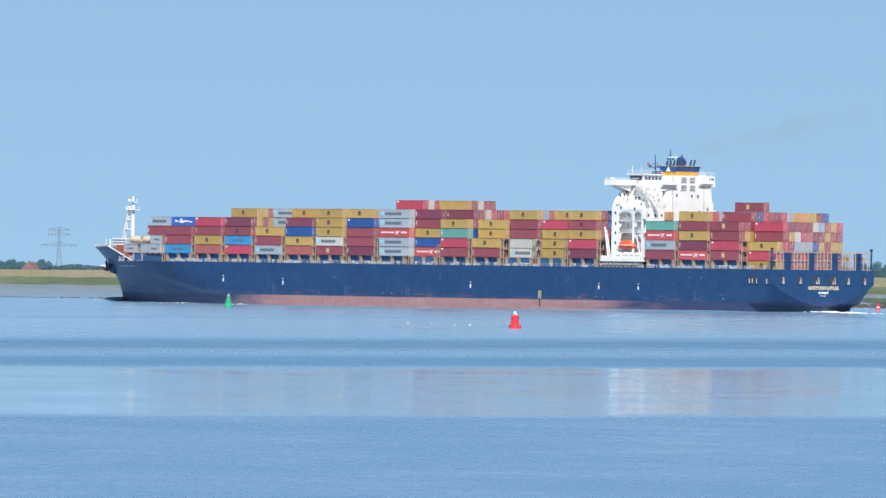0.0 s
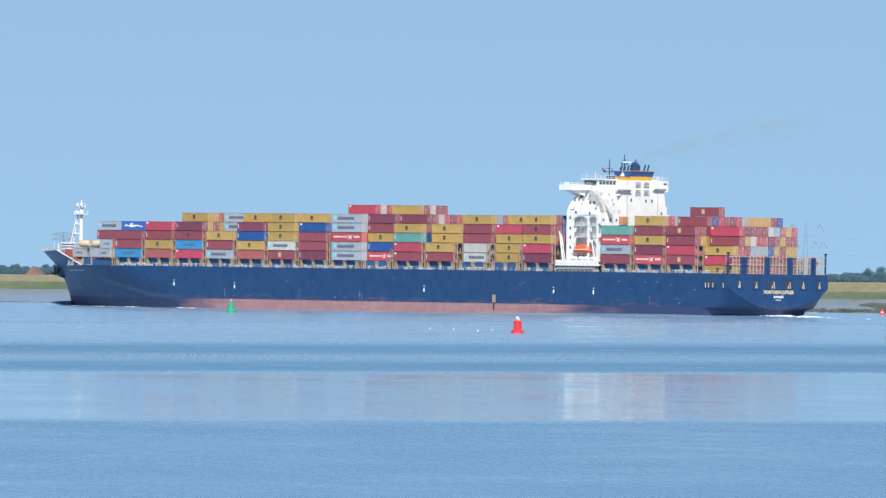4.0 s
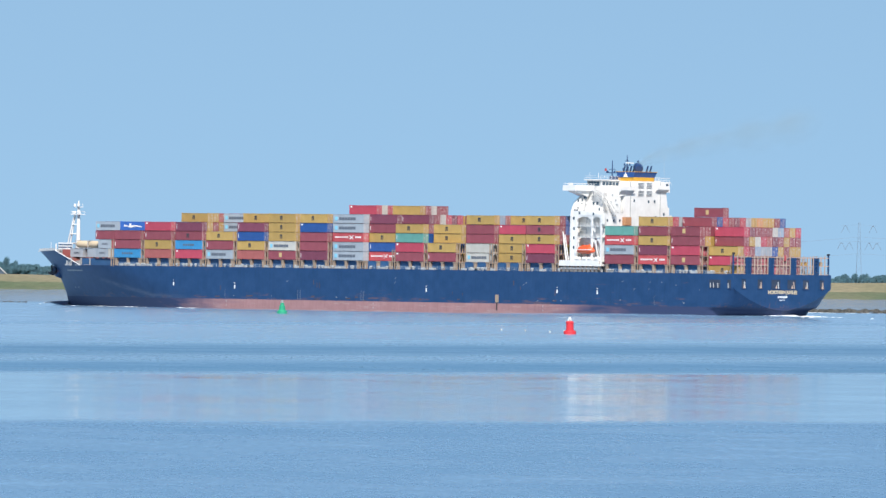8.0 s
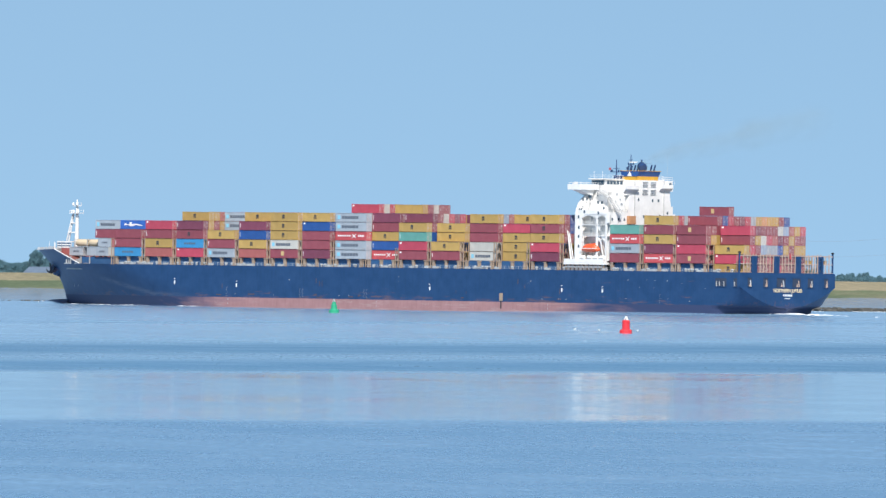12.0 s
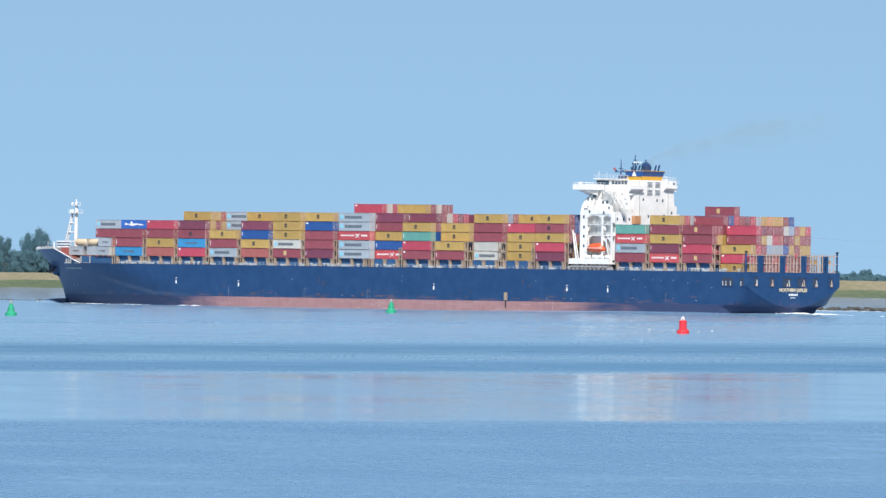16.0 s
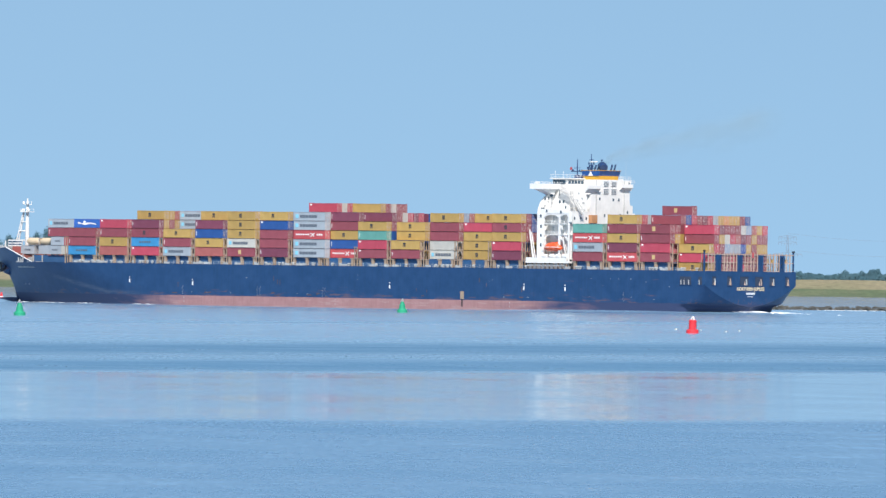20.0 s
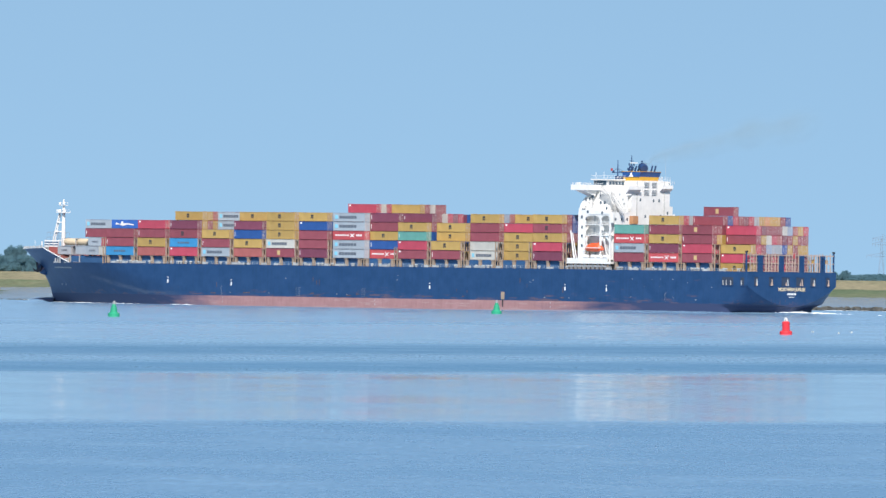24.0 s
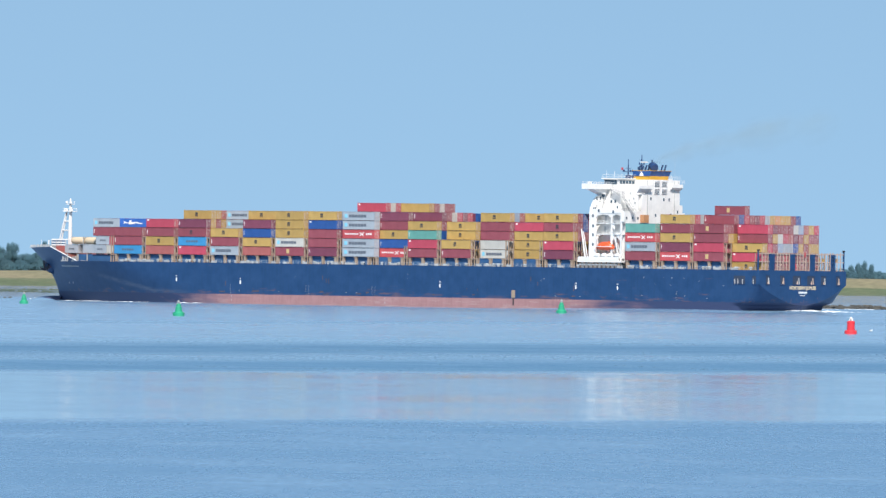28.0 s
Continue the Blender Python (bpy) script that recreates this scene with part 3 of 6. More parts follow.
def build_trees():
    protos = []
    for i, (h, s) in enumerate(((20, 7.5), (17, 6.5), (13, 6.0), (9, 5.5), (6, 5.0), (22, 9))):
        t = empty("tree", "leafy broadleaf tree behind the dyke, tinted blue like haze", "tree", "trees behind the dyke")
        a, b = tree_mesh(40 + i, h, s)
        part("trunk", a, BARK, t)
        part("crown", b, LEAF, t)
        protos.append((t, h, s))
    rng = random.Random(8)
    used = set()

    def plant(a, top, wide=None):
        """a: bearing in thousandths; top: height of the crown; wide: breadth in metres."""
        h = top - 4.0
        i = min(range(6), key=lambda k: abs(protos[k][1] - h) + rng.uniform(0, 2.5))
        y = rng.uniform(4215, 4300)
        s = h / protos[i][1]
        m = pose(a * 0.001 * y, y, 4.0, 0, 0, rng.choice((0, 25, -30, 14)))
        if i not in used:
            used.add(i)
            ob = protos[i][0]
            ob.matrix_basis = m
        else:
            ob = copy_thing(protos[i][0], m)
        w = s if wide is None else wide / (1.85 * protos[i][2])
        ob.scale = (w, w, s)

    # single trees that stand out, by bearing: crown height and breadth
    for a, top, wide in ((-60.5, 20, 8), (-57.9, 19.6, 6), (-56.8, 21.3, 7), (-53.8, 22.0, 6), (-52.4, 22.7, 6), (-50.4, 20.8, 8), (-49.5, 21, 7), (-48.6, 18.5, 6),
                         (-43.4, 22.6, 8), (-41.8, 25.6, 9), (-40.9, 24.2, 7), (-39.0, 27.0, 7), (-38.1, 29.0, 12), (-37.2, 27.2, 7), 
                         (-33.0, 16.6, 6), (-32.3, 19.6, 8), (-31.5, 18.4, 6), (-30.2, 17.0, 6), (-29.3, 15.6, 6), (-23.8, 14.0, 6), (-20.8, 14.2, 4.5), (-20.2, 13.4, 4), (-22.8, 13.2, 5),
                         (25.4, 17.0, 5), (26.1, 17.9, 5), (26.7, 18.7, 5.5), (27.4, 17.4, 5), (28.4, 14.4, 4), (30.2, 14.6, 6), (31.4, 15.2, 6), (36, 14.6, 7), (40.3, 15.4, 8), (42.0, 15.2, 7), (43.6, 16.0, 8),
                         (46.6, 14.2, 6), (47.6, 14.6, 6), (48.2, 14.8, 6), (49.1, 15.1, 5), (50.4, 13.9, 3.5), (51.8, 14.0, 4), (52.4, 14.9, 5), (53.2, 15.2, 6), (54.4, 15, 6), (60.9, 18.3, 9), (62, 17.4, 8), (59.6, 17.6, 8)):
        plant(a, top, wide)
    # undergrowth between them: bearing start and end, height at each end
    runs = ((-66, -55.6, 17, 17), (-55.6, -51, 17, 16.5), (-51, -47.5, 17, 15.5), (-47.5, -43.8, 14, 15), (-43.8, -36.8, 20, 19), (-36.2, -33.4, 14.6, 13.5),
            (-33.4, -29, 14.5, 14), (-29, -24.6, 14.3, 12.8), (-24.6, -19.8, 12.6, 12.2), (-18.6, -14, 12.1, 11.6), (-13, 20, 12.5, 13), (20, 25, 14, 15), (25, 28, 14.5, 14), (28, 34, 13.4, 13.4),
            (34, 45, 13.6, 13.8), (45, 49.6, 13.4, 13.2), (50.2, 50.6, 13, 13), (51.6, 56, 13.3, 14), (56, 63, 15.5, 15.5))
    for a0, a1, h0, h1 in runs:
        a = a0
        while a < a1:
            f = (a - a0) / (a1 - a0)
            top = (h0 + (h1 - h0) * f) * rng.uniform(0.93, 1.03)
            plant(a, top)
            a += rng.uniform(0.5, 1.2) * max(4.5, (top - 4) * 0.42) / 4.25 * 0.45
    for i, (t, h, sp) in enumerate(protos):
        if i not in used:
            t.matrix_basis = pose(-300 - 9 * i, 4260, 4)


def build_farm():
    x, y = -91.7, 4196
    t = empty("farmhouse", "small farmhouse with a red tiled gable roof", "house")
    t.matrix_basis = pose(x, y, 4.0, 0, 0, 78)
    part("wall", box(BM(), -5, 5, -2.9, 2.9, 0, 5.6), PLASTER, t)
    part("roof", prism(BM(), [(-3.3, 5.2), (3.3, 5.2), (0, 8.8)], 'x', -5.3, 5.3), ROOF, t)
    part("chimney", box(BM(), -3.2, -2.6, -0.3, 0.3, 7.6, 9.2), ROOF, t)
    bm = BM()
    box(bm, -5.06, -4.98, -.7, .7, 4.2, 5.3)
    part("window", bm, GLASS, t)
    t2 = empty("storage_tent", "low white arched storage tent beyond the dyke", "tent")
    t2.matrix_basis = pose(-0.0145 * 4245, 4245, 4.4, 0, 0, 0)
    pts = [(9 * math.cos(math.pi * k / 10), 7.6 * math.sin(math.pi * k / 10)) for k in range(11)]
    part("cover", prism(BM(), pts, 'y', -6, 6), MARK_W, t2)
    part("door_flap", box(BM(), -1.6, 1.6, -6.1, -6.0, 0, 4), STEEL, t2)


def build_barn():
    t = empty("barn", "low barn with a grey sheet roof and white verges", "barn")
    t.matrix_basis = pose(-133.4, 4194, 4.6, 0, 0, -38)
    part("wall", box(BM(), -6.5, 6.5, -5, 5, 0, 4.6), PLASTER, t)
    part("roof", prism(BM(), [(-5.4, 4.4), (5.4, 4.4), (0, 7.6)], 'x', -6.8, 6.8), PYLON, t, "grey corrugated roof")
    for y in (-1, 1):
        part("verge", rod(BM(), (6.85, y * 5.5, 4.4), (6.85, 0, 7.65), .3, 4), MARK_W, t, "white verge board")
    part("barn_door", box(BM(), 6.5, 6.58, -1.6, 1.6, 0, 3.4), DARK, t)


def build_pylon(az, h, wide, dist, label, stout, paint):
    x, y = az * dist, dist
    t = empty("pylon", label, "pylon", "power line pylons")
    t.matrix_basis = pose(x, y, 4)
    legs = BM()
    b, w = h * 0.07, h * 0.0165 * stout
    for sx in (-1, 1):
        for sy in (-1, 1):
            rod(legs, (sx * b, sy * b, 0), (sx * b * .35, sy * b * .35, h * 0.62), w * .6, 4)
            rod(legs, (sx * b * .35, sy * b * .35, h * 0.62), (sx * b * .16, sy * b * .16, h), w * .5, 4)
    part("tower", legs, paint, t)
    br = BM()
    n = 9
    for k in range(n):
        z0, z1 = h * k / n, h * (k + 1) / n
        r0, r1 = (b * (1 - 0.65 * min(1, z / (h * .62))) if z < h * .62 else b * .35 - (z / h - .62) / .38 * b * .19 for z in (z0, z1))
        for sx in (-1, 1):
            rod(br, (sx * r0, -r0, z0), (-sx * r1, -r1, z1), w * .3, 4)
        rod(br, (-r1, -r1, z1), (r1, -r1, z1), w * .3, 4)
    part("bracing", br, paint, t)
    for f, ww in ((0.68, wide), (0.88, wide * 0.62), (0.97, wide * 0.6)):
        arm = BM()
        for s in (-1, 1):
            rod(arm, (0, 0, h * f + h * .035), (s * ww, 0, h * f), w * .5, 4)
            rod(arm, (0, 0, h * f - h * .02), (s * ww, 0, h * f), w * .5, 4)
            for k in (0.35, 0.68, 1.0):
                rod(arm, (s * ww * k, 0, h * f), (s * ww * k, 0, h * f - h * .05), w * .45, 4)
        part("crossarm", arm, paint, t)
    return t


def build_loop_pylon(x, y):
    """A slim tension pylon: dark jumper loops hang in points from its arms."""
    t = empty("pylon", "slim steel power pylon with dark hanging jumper loops", "pylon", "power line pylons")
    t.matrix_basis = pose(x, y, 4)
    bm = BM()
    for sx in (-1, 1):
        for sy in (-1, 1):
            rod(bm, (sx * 1.6, sy * 1.6, 0), (sx * .35, sy * .35, 36), .09, 4)
    part("tower", bm, PYLON_PALE, t)
    br = BM()
    for k in range(12):
        z0, z1 = 36 * k / 12, 36 * (k + 1) / 12
        r0, r1 = 1.6 - 1.25 * k / 12, 1.6 - 1.25 * (k + 1) / 12
        for sx in (-1, 1):
            rod(br, (sx * r0, -r0, z0), (-sx * r1, -r1, z1), .05, 4)
    part("bracing", br, PYLON_PALE, t)
    for z, reach in ((26.4, 10.4), (34.3, 8.8)):
        arm = BM()
        for s in (-1, 1):
            rod(arm, (0, 0, z + .5), (s * reach, 0, z), .06, 4)
        part("crossarm", arm, PYLON_PALE, t)
    for s in (-1, 1):
        for mid, z in ((4.7, 26.2), (8.5, 26.2), (6.6, 34.4)):
            loop = BM()
            for e in (-1, 1):
                rod(loop, (s * mid, 0, z), (s * mid + e * .5, 0, z - .5), .16, 4)
                rod(loop, (s * mid + e * .5, 0, z - .5), (s * mid + e * 1.9, 0, z - 3.3), .14, 4)
            part("jumper_loop", loop, PYLON, t)


def build_pylons():
    lab = "grey steel lattice power pylon far beyond the dyke"
    spots = ((-0.0191, 25.5, 8.4, .8), (-0.0459, 25, 9, .6), (0.0350, 28, 7.0, .7))
    for az, h, w, k in spots:
        build_pylon(az, h, w, 4860, lab, k, PYLON if k == .8 else PYLON_PALE)
    build_loop_pylon(261.7, 4860)
    line = BM()
    for i, z in ((0, 23), (1, 31)):
        for a, b in ((0.0350, 0.05385), (0.05385, 0.09)):
            last = None
            for k in range(13):
                f = k / 12
                p = Vector(((a + (b - a) * f) * 4860, 4860, z + 2 - 3.2 * math.sin(math.pi * f) * (1 if i else .8)))
                if last is not None:
                    rod(line, last, p, 0.09, 4)
                last = p
    tagged(part("power_cables", line, PYLON_PALE), "thin sagging power cables between the pylons", "cables", kind="stuff")


# ---------- the ship ----------
LEN_AFT, STEM0 = -171.0, 149.7


def deck_z(x):
    """Top of the side: the bow bulwark sweeps up and then runs level to the stem."""
    return 13.2 + 4.6 * min(1.0, max(0.0, x - 127.0) / 12.5) - 0.018 * max(0.0, x - 139.5)


def stem_x(z):
    return STEM0 + 0.12 * max(0.0, z) + 0.0375 * max(0.0, z) ** 2 + 1.5 * min(0.0, z)


def keel_rise(x):
    """Height of the bottom along the stern run."""
    return max(-9.0, 2.4 - (x + 171) / .5)


def half(x, z):
    """Half breadth of the hull at length x and height z."""
    u = min(1.36, max(0.0, z / 13.2))
    full, stem = 58 + 42 * u, stem_x(z)
    if x >= stem:
        return 0.0
    p = 1.75 - 0.1 * u
    bow = 21.4 if x < full else 21.4 * max(0.0, 1 - ((x - full) / (stem - full)) ** p) ** (1 - 0.15 * u)
    # round-bottomed transom, filling out forward of it
    tail = 21.2 * min(1.0, max(0.0, z - 2.4) / 6.4) ** 0.54
    if z >= 9.1:
        f = min(1.0, max(0.0, (x + 171) / 1.6))
        return min(bow, 21.2 + 0.2 * (1 - (1 - f) ** 2.4))
    low = max(2.4, z)
    start, run = -171 + .5 * (low - z), 1.6 + 0.95 * (9.1 - low) + 3 * max(0.0, 3.2 - low)
    f = min(1.0, max(0.0, (x - start) / run))
    return min(bow, tail + (21.4 - tail) * (1 - (1 - f) ** min(2.3, 1.8 + .8 * (low - 2.4))))


def hull_shell(z_levels, stations, cap):
    """Shell of both sides between heights; z_levels: function of x giving the heights of its rings."""
    bm = BM()
    cols = []
    for x in stations:
        zs = z_levels(x)
        cols.append([(x if half(x, z) > 0 else min(x, stem_x(z)), half(x, z), z) for z in zs])
    for side in (1, -1):
        vs = [[bm.verts.new((x, side * h, z)) for x, h, z in c] for c in cols]
        for i in range(len(vs) - 1):
            for k in range(len(vs[0]) - 1):
                q = (vs[i][k], vs[i + 1][k], vs[i + 1][k + 1], vs[i][k + 1])
                if side < 0:
                    q = q[::-1]
                f = bm.faces.new(q)
                f.smooth = True
    bmesh.ops.remove_doubles(bm, verts=bm.verts, dist=0.0005)
    if cap:
        # flat transom with a crisp edge of its own
        x, c = cols[0][0][0], cols[0]
        left, right = [[bm.verts.new((x, side * h, z)) for _, h, z in c] for side in (1, -1)]
        for k in range(len(c) - 1):
            bm.faces.new((left[k], left[k + 1], right[k + 1], right[k]))
    return bm


STATIONS = [-171, -170.7, -170.3, -169.9, *range(-169, -105, 2), -100, -90, -80, -60, -40, -20, 0, 20, 40, 55, 62, 70, 78, 86, 94, 102, 108, 114, 120, 124, 127, 130, 133, 136, 139.5, 142, 144, 146, 148, 150, 151.5, 153, 154.5, 156, 157.5, 159, 160.3, 161.4, 162.3, 163]
ship = empty("container_ship", "long dark blue container ship with a white bridge house", "ship")
MOVING.append((ship, Matrix()))


def finish(name, bm, material, label="", parent=None):
    me = bpy.data.meshes.new(name)
    bm.to_mesh(me)
    bm.free()
    me.materials.append(material)
    ob = new(name, me)
    ob.parent = parent or ship
    if label:
        ob["label"] = label
    return ob


def build_hull():
    def upper(x):
        top = deck_z(x)
        return [3.1 + (top - 3.1) * k / 26 for k in range(27)]
    finish("hull", hull_shell(upper, STATIONS, True), NAVY, "dark blue steel hull with scuffed paint")
    def lower(x):
        low = max(-2.5, keel_rise(x))
        return [low + (3.1 - low) * k / 12 for k in range(13)]
    finish("boot_topping", hull_shell(lower, [s for s in STATIONS if s < 153], True), BOOT, "faded red antifouling paint above the waterline")
    # bulbous bow just breaking the surface
    bm = BM()
    n = 10
    rings = []
    for k in range(9):
        f = k / 8
        x = 148 + 14.5 * f
        r = 2.2 * math.sqrt(max(0.0, 1 - f ** 2.6)) + 0.02
        rings.append([bm.verts.new((x, r * math.cos(i * math.tau / n), -0.55 + r * math.sin(i * math.tau / n))) for i in range(n)])
    for k in range(8):
        for i in range(n):
            f = bm.faces.new((rings[k][i], rings[k][(i + 1) % n], rings[k + 1][(i + 1) % n], rings[k + 1][i]))
            f.smooth = True
    part("bulbous_bow", bm, NAVY, ship, "dark wet bulbous bow")
    # deck
    bm = BM()
    L = [(x, half(x, 13.0)) for x in STATIONS if x < 157]
    ring = [bm.verts.new((x, h - 0.05, 13.0)) for x, h in L] + [bm.verts.new((x, -h + 0.05, 13.0)) for x, h in reversed(L)]
    bm.faces.new(ring)
    part("deck", bm, DECK, ship)
    bm = BM()
    ring = []
    xs = (128, 133, 139.5, 145, 150, 155, 159)
    for side in (1, -1):
        pts = [(x, side * (half(x, 13.05 + (deck_z(x) - 13.2) * .7) - .25), 13.05 + (deck_z(x) - 13.2) * .7) for x in xs]
        ring += pts if side == 1 else pts[::-1]
    vs = [bm.verts.new(p) for p in ring]
    n = len(xs)
    for k in range(n - 1):
        bm.faces.new((vs[k], vs[k + 1], vs[2 * n - 2 - k], vs[2 * n - 1 - k]))
    part("forecastle_deck", bm, DECK, ship)
    # white capping along the bow bulwark
    for side in (1, -1):
        bm = BM()
        xs = [127, 130, 133, 136, 139.5]
        for a, b in zip(xs, xs[1:]):
            rod(bm, (a, side * half(a, deck_z(a)), deck_z(a)), (b, side * half(b, deck_z(b)), deck_z(b)), 0.15, 5)
        part("bulwark_capping", bm, MARK_W, ship, "white capping rail")
    # pale roller fairleads set along the level bulwark top
    lead = None
    for side in (1, -1):
        for x in (142.5, 146.5, 150.0, 153.4, 156.6, 159.6):
            m = pose(x, side * (half(x, deck_z(x)) - .3), deck_z(x))
            if lead is None:
                lead = part("bow_fairlead", rod(rod(box(BM(), -.9, .9, -.35, .35, -.05, .25), (-.5, 0, .2), (-.5, 0, .85), .26, 8), (.5, 0, .2), (.5, 0, .85), .26, 8), PALE, ship, "pale roller fairlead on the bulwark")
                lead.matrix_basis = m
            else:
                share("bow_fairlead", lead.data, ship, m)
    # anchors in their bolsters
    for side in (1, -1):
        hx, hz = 151.6, 11.6
        hy = half(hx, hz) * side
        pocket = part("anchor_pocket", lathe(BM(), [(2.9, -1.6), (2.7, .2), (2.1, .9), (1.5, 1.0)], 18), NAVY, ship, "round dark blue anchor bolster", smooth=True)
        pocket.matrix_basis = Matrix.Translation((hx, hy * .84, hz + .3)) @ pose(0, 0, 0, -78 * side, 34, 0)
        bm = box(BM(), -.3, .3, -.3, .3, -2.6, 1.0)
        prism(bm, [(-1.9, -.9), (-1.5, -2.5), (0, -3.3), (1.5, -2.5), (1.9, -.9), (.9, -2.1), (-.9, -2.1)], 'y', -.4, .4)
        a = part("anchor", bm, ANCHOR, ship, "dark rusty stowed anchor")
        a.matrix_basis = Matrix.Translation((hx + 1.3, hy + side * 1.25, hz + .7)) @ pose(0, 0, 0, 16 * side, 14, 25 * side) @ Matrix.Scale(.82, 4)


def hull_mark(name, x, z, w, h, material, label="", side=1):
    y = half(x, z) * side
    bm = box(BM(), x - w / 2, x + w / 2, y - 0.05, y + 0.03, z - h / 2, z + h / 2)
    return part(name, bm, material, ship, label)


def build_hull_marks():
    for x, z in ((76.6, 7.6), (48.2, 7.0), (-38.6, 6.9), (-96, 7.1), (-113.3, 7.0)):
        hull_mark("tug_mark", x, z, 0.5, 1.15, MARK_W, "white tug push mark")
        hull_mark("tug_mark", x, z + 1.2, 0.5, 0.25, MARK_W)
    rng = random.Random(5)
    for i in range(26):
        hull_mark("draught_mark", rng.uniform(-165, 60), rng.choice((8.2, 9.0, 4.2, 4.8, 9.6, 10.4)), rng.uniform(.2, .42), rng.uniform(.14, .24), rng.choice((STEEL, PALE)))
    for x in (19.2, 18.0, -9.5, -10.7, -137.8, 52.5):
        for k in range(5):
            hull_mark("draught_figure", x + .25 * (k % 2), 3.6 + .62 * k, .2, .22, STEEL)
    for i in range(9):
        hull_mark("rust_weep", rng.uniform(-160, 60), rng.uniform(4.2, 9.5), rng.uniform(.15, .35), rng.uniform(.6, 1.8), RUST)
    for i in range(12):
        hull_mark("scrape", rng.uniform(-150, 70), rng.uniform(3.3, 4.6), rng.uniform(.6, 3.0), rng.uniform(.12, .4), RUST)
    hull_mark("pilot_door", -69.8, 4.6, 1.5, 2.4, TAN, "pale pilot ladder door")
    hull_mark("pilot_door", -69.8, 2.2, 0.5, 2.4, DARK)
    for k, x in enumerate((139.5, 136.5)):
        hull_mark("bow_mark", x, 6.2, 0.22, 1.0, STEEL)
    # writing on the bow cannot be made out
    for k in range(12):
        hull_mark("bow_name_bar", 139 - k * 1.05, 11.6, 0.7, 0.7, STEEL)
    for z in range(2):
        for x in (52, -15, -90):
            hull_mark("plimsoll_scale", x, 1.2 + z * 1.3, 0.25, 0.4, STEEL)


def build_transom():
    x = LEN_AFT
    fc = bpy.data.curves.new("ship_name", 'FONT')
    fc.body = "NORTHERN JUBILEE"
    fc.size, fc.align_x, fc.extrude, fc.offset = 1.42, 'CENTER', 0.02, 0.055
    nm = new("ship_name", fc)
    nm.parent = ship
    nm.data.materials.append(NAME)
    nm.matrix_basis = Matrix(((0, 0, -1, x - 0.03), (-1, 0, 0, 0.0), (0, 1, 0, 7.35), (0, 0, 0, 1)))
    nm["label"] = "raised pale yellow ship's name"
    for k in range(6):
        y = 1.75 - k * 0.7
        part("home_port_bar", box(BM(), x - 0.05, x + 0.05, y - 0.27, y + 0.25, 6.1, 6.7), MARK_W, ship)
    for k in range(4):
        y = 1.1 - k * 0.62
        part("registry_bar", box(BM(), x - 0.05, x + 0.05, y - 0.2, y + 0.2, 5.35, 5.6), MARK_W, ship)
    # dark plates stand for the shade inside the mooring openings, with pale rollers and winch drums
    for k, (y, w) in enumerate(((17.0, 1.7), (9.9, 2.0), (3.0, 3.8), (-3.9, 3.6), (-10.1, 2.4), (-17.2, 1.7))):
        port = part("mooring_port", box(BM(), x - 0.06, x + 0.3, y - w / 2, y + w / 2, 8.9, 11.6), PORT, ship, "dark plate standing for a shaded mooring opening")
        part("port_sill", box(BM(), x - .2, x + .1, y - w / 2 - .12, y + w / 2 + .12, 8.7, 8.9), NAVY, port)
        part("port_rim", box(BM(), x - .16, x + .1, y - w / 2 - .12, y + w / 2 + .12, 11.6, 11.75), NAVY, port)
        part("fairlead_roller", rod(BM(), (x - .14, y - .3 * w, 8.95), (x - .14, y - .3 * w + .35, 10.9), .17, 8), FRAME if k % 2 else PALE, port, "pale fairlead roller")
        part("winch_drum", lathe(BM(), [(.28, 0), (.28, .5), (.12, .6), (.12, 1.1)], 10, (x - .1, y - w * .05, 8.95)), FRAME, port, "tan mooring winch drum")
    # the same dark plates for the shaded openings in the side
    for px, w in ((-163.2, 4.6), (-169.2, 1.4)):
        y = half(px, 10)
        port = part("mooring_port", box(BM(), px - w / 2, px + w / 2, y - .2, y + .05, 8.9, 11.4), PORT, ship, "dark plate standing for a shaded mooring opening")
        part("port_sill", box(BM(), px - w / 2 - .12, px + w / 2 + .12, y - .1, y + .16, 8.7, 8.9), NAVY, port)
        for dx in ((.38, .1, -.3) if w > 2 else (.2,)):
            part("fairlead_roller", rod(BM(), (px + dx * w, y + .1, 8.95), (px + dx * w + .1, y + .1, 10.4), .16, 8), STEEL, port, "pale fairlead roller")


BAY_F, PITCH, BAY_A, BASE, TIER = 105.0, 14.387, -116.1, 15.73, 2.91


def bay_x(n):
    return BAY_F - PITCH * n if n < 14 else BAY_A - (0, PITCH, 28.1, 41.8)[n - 14]


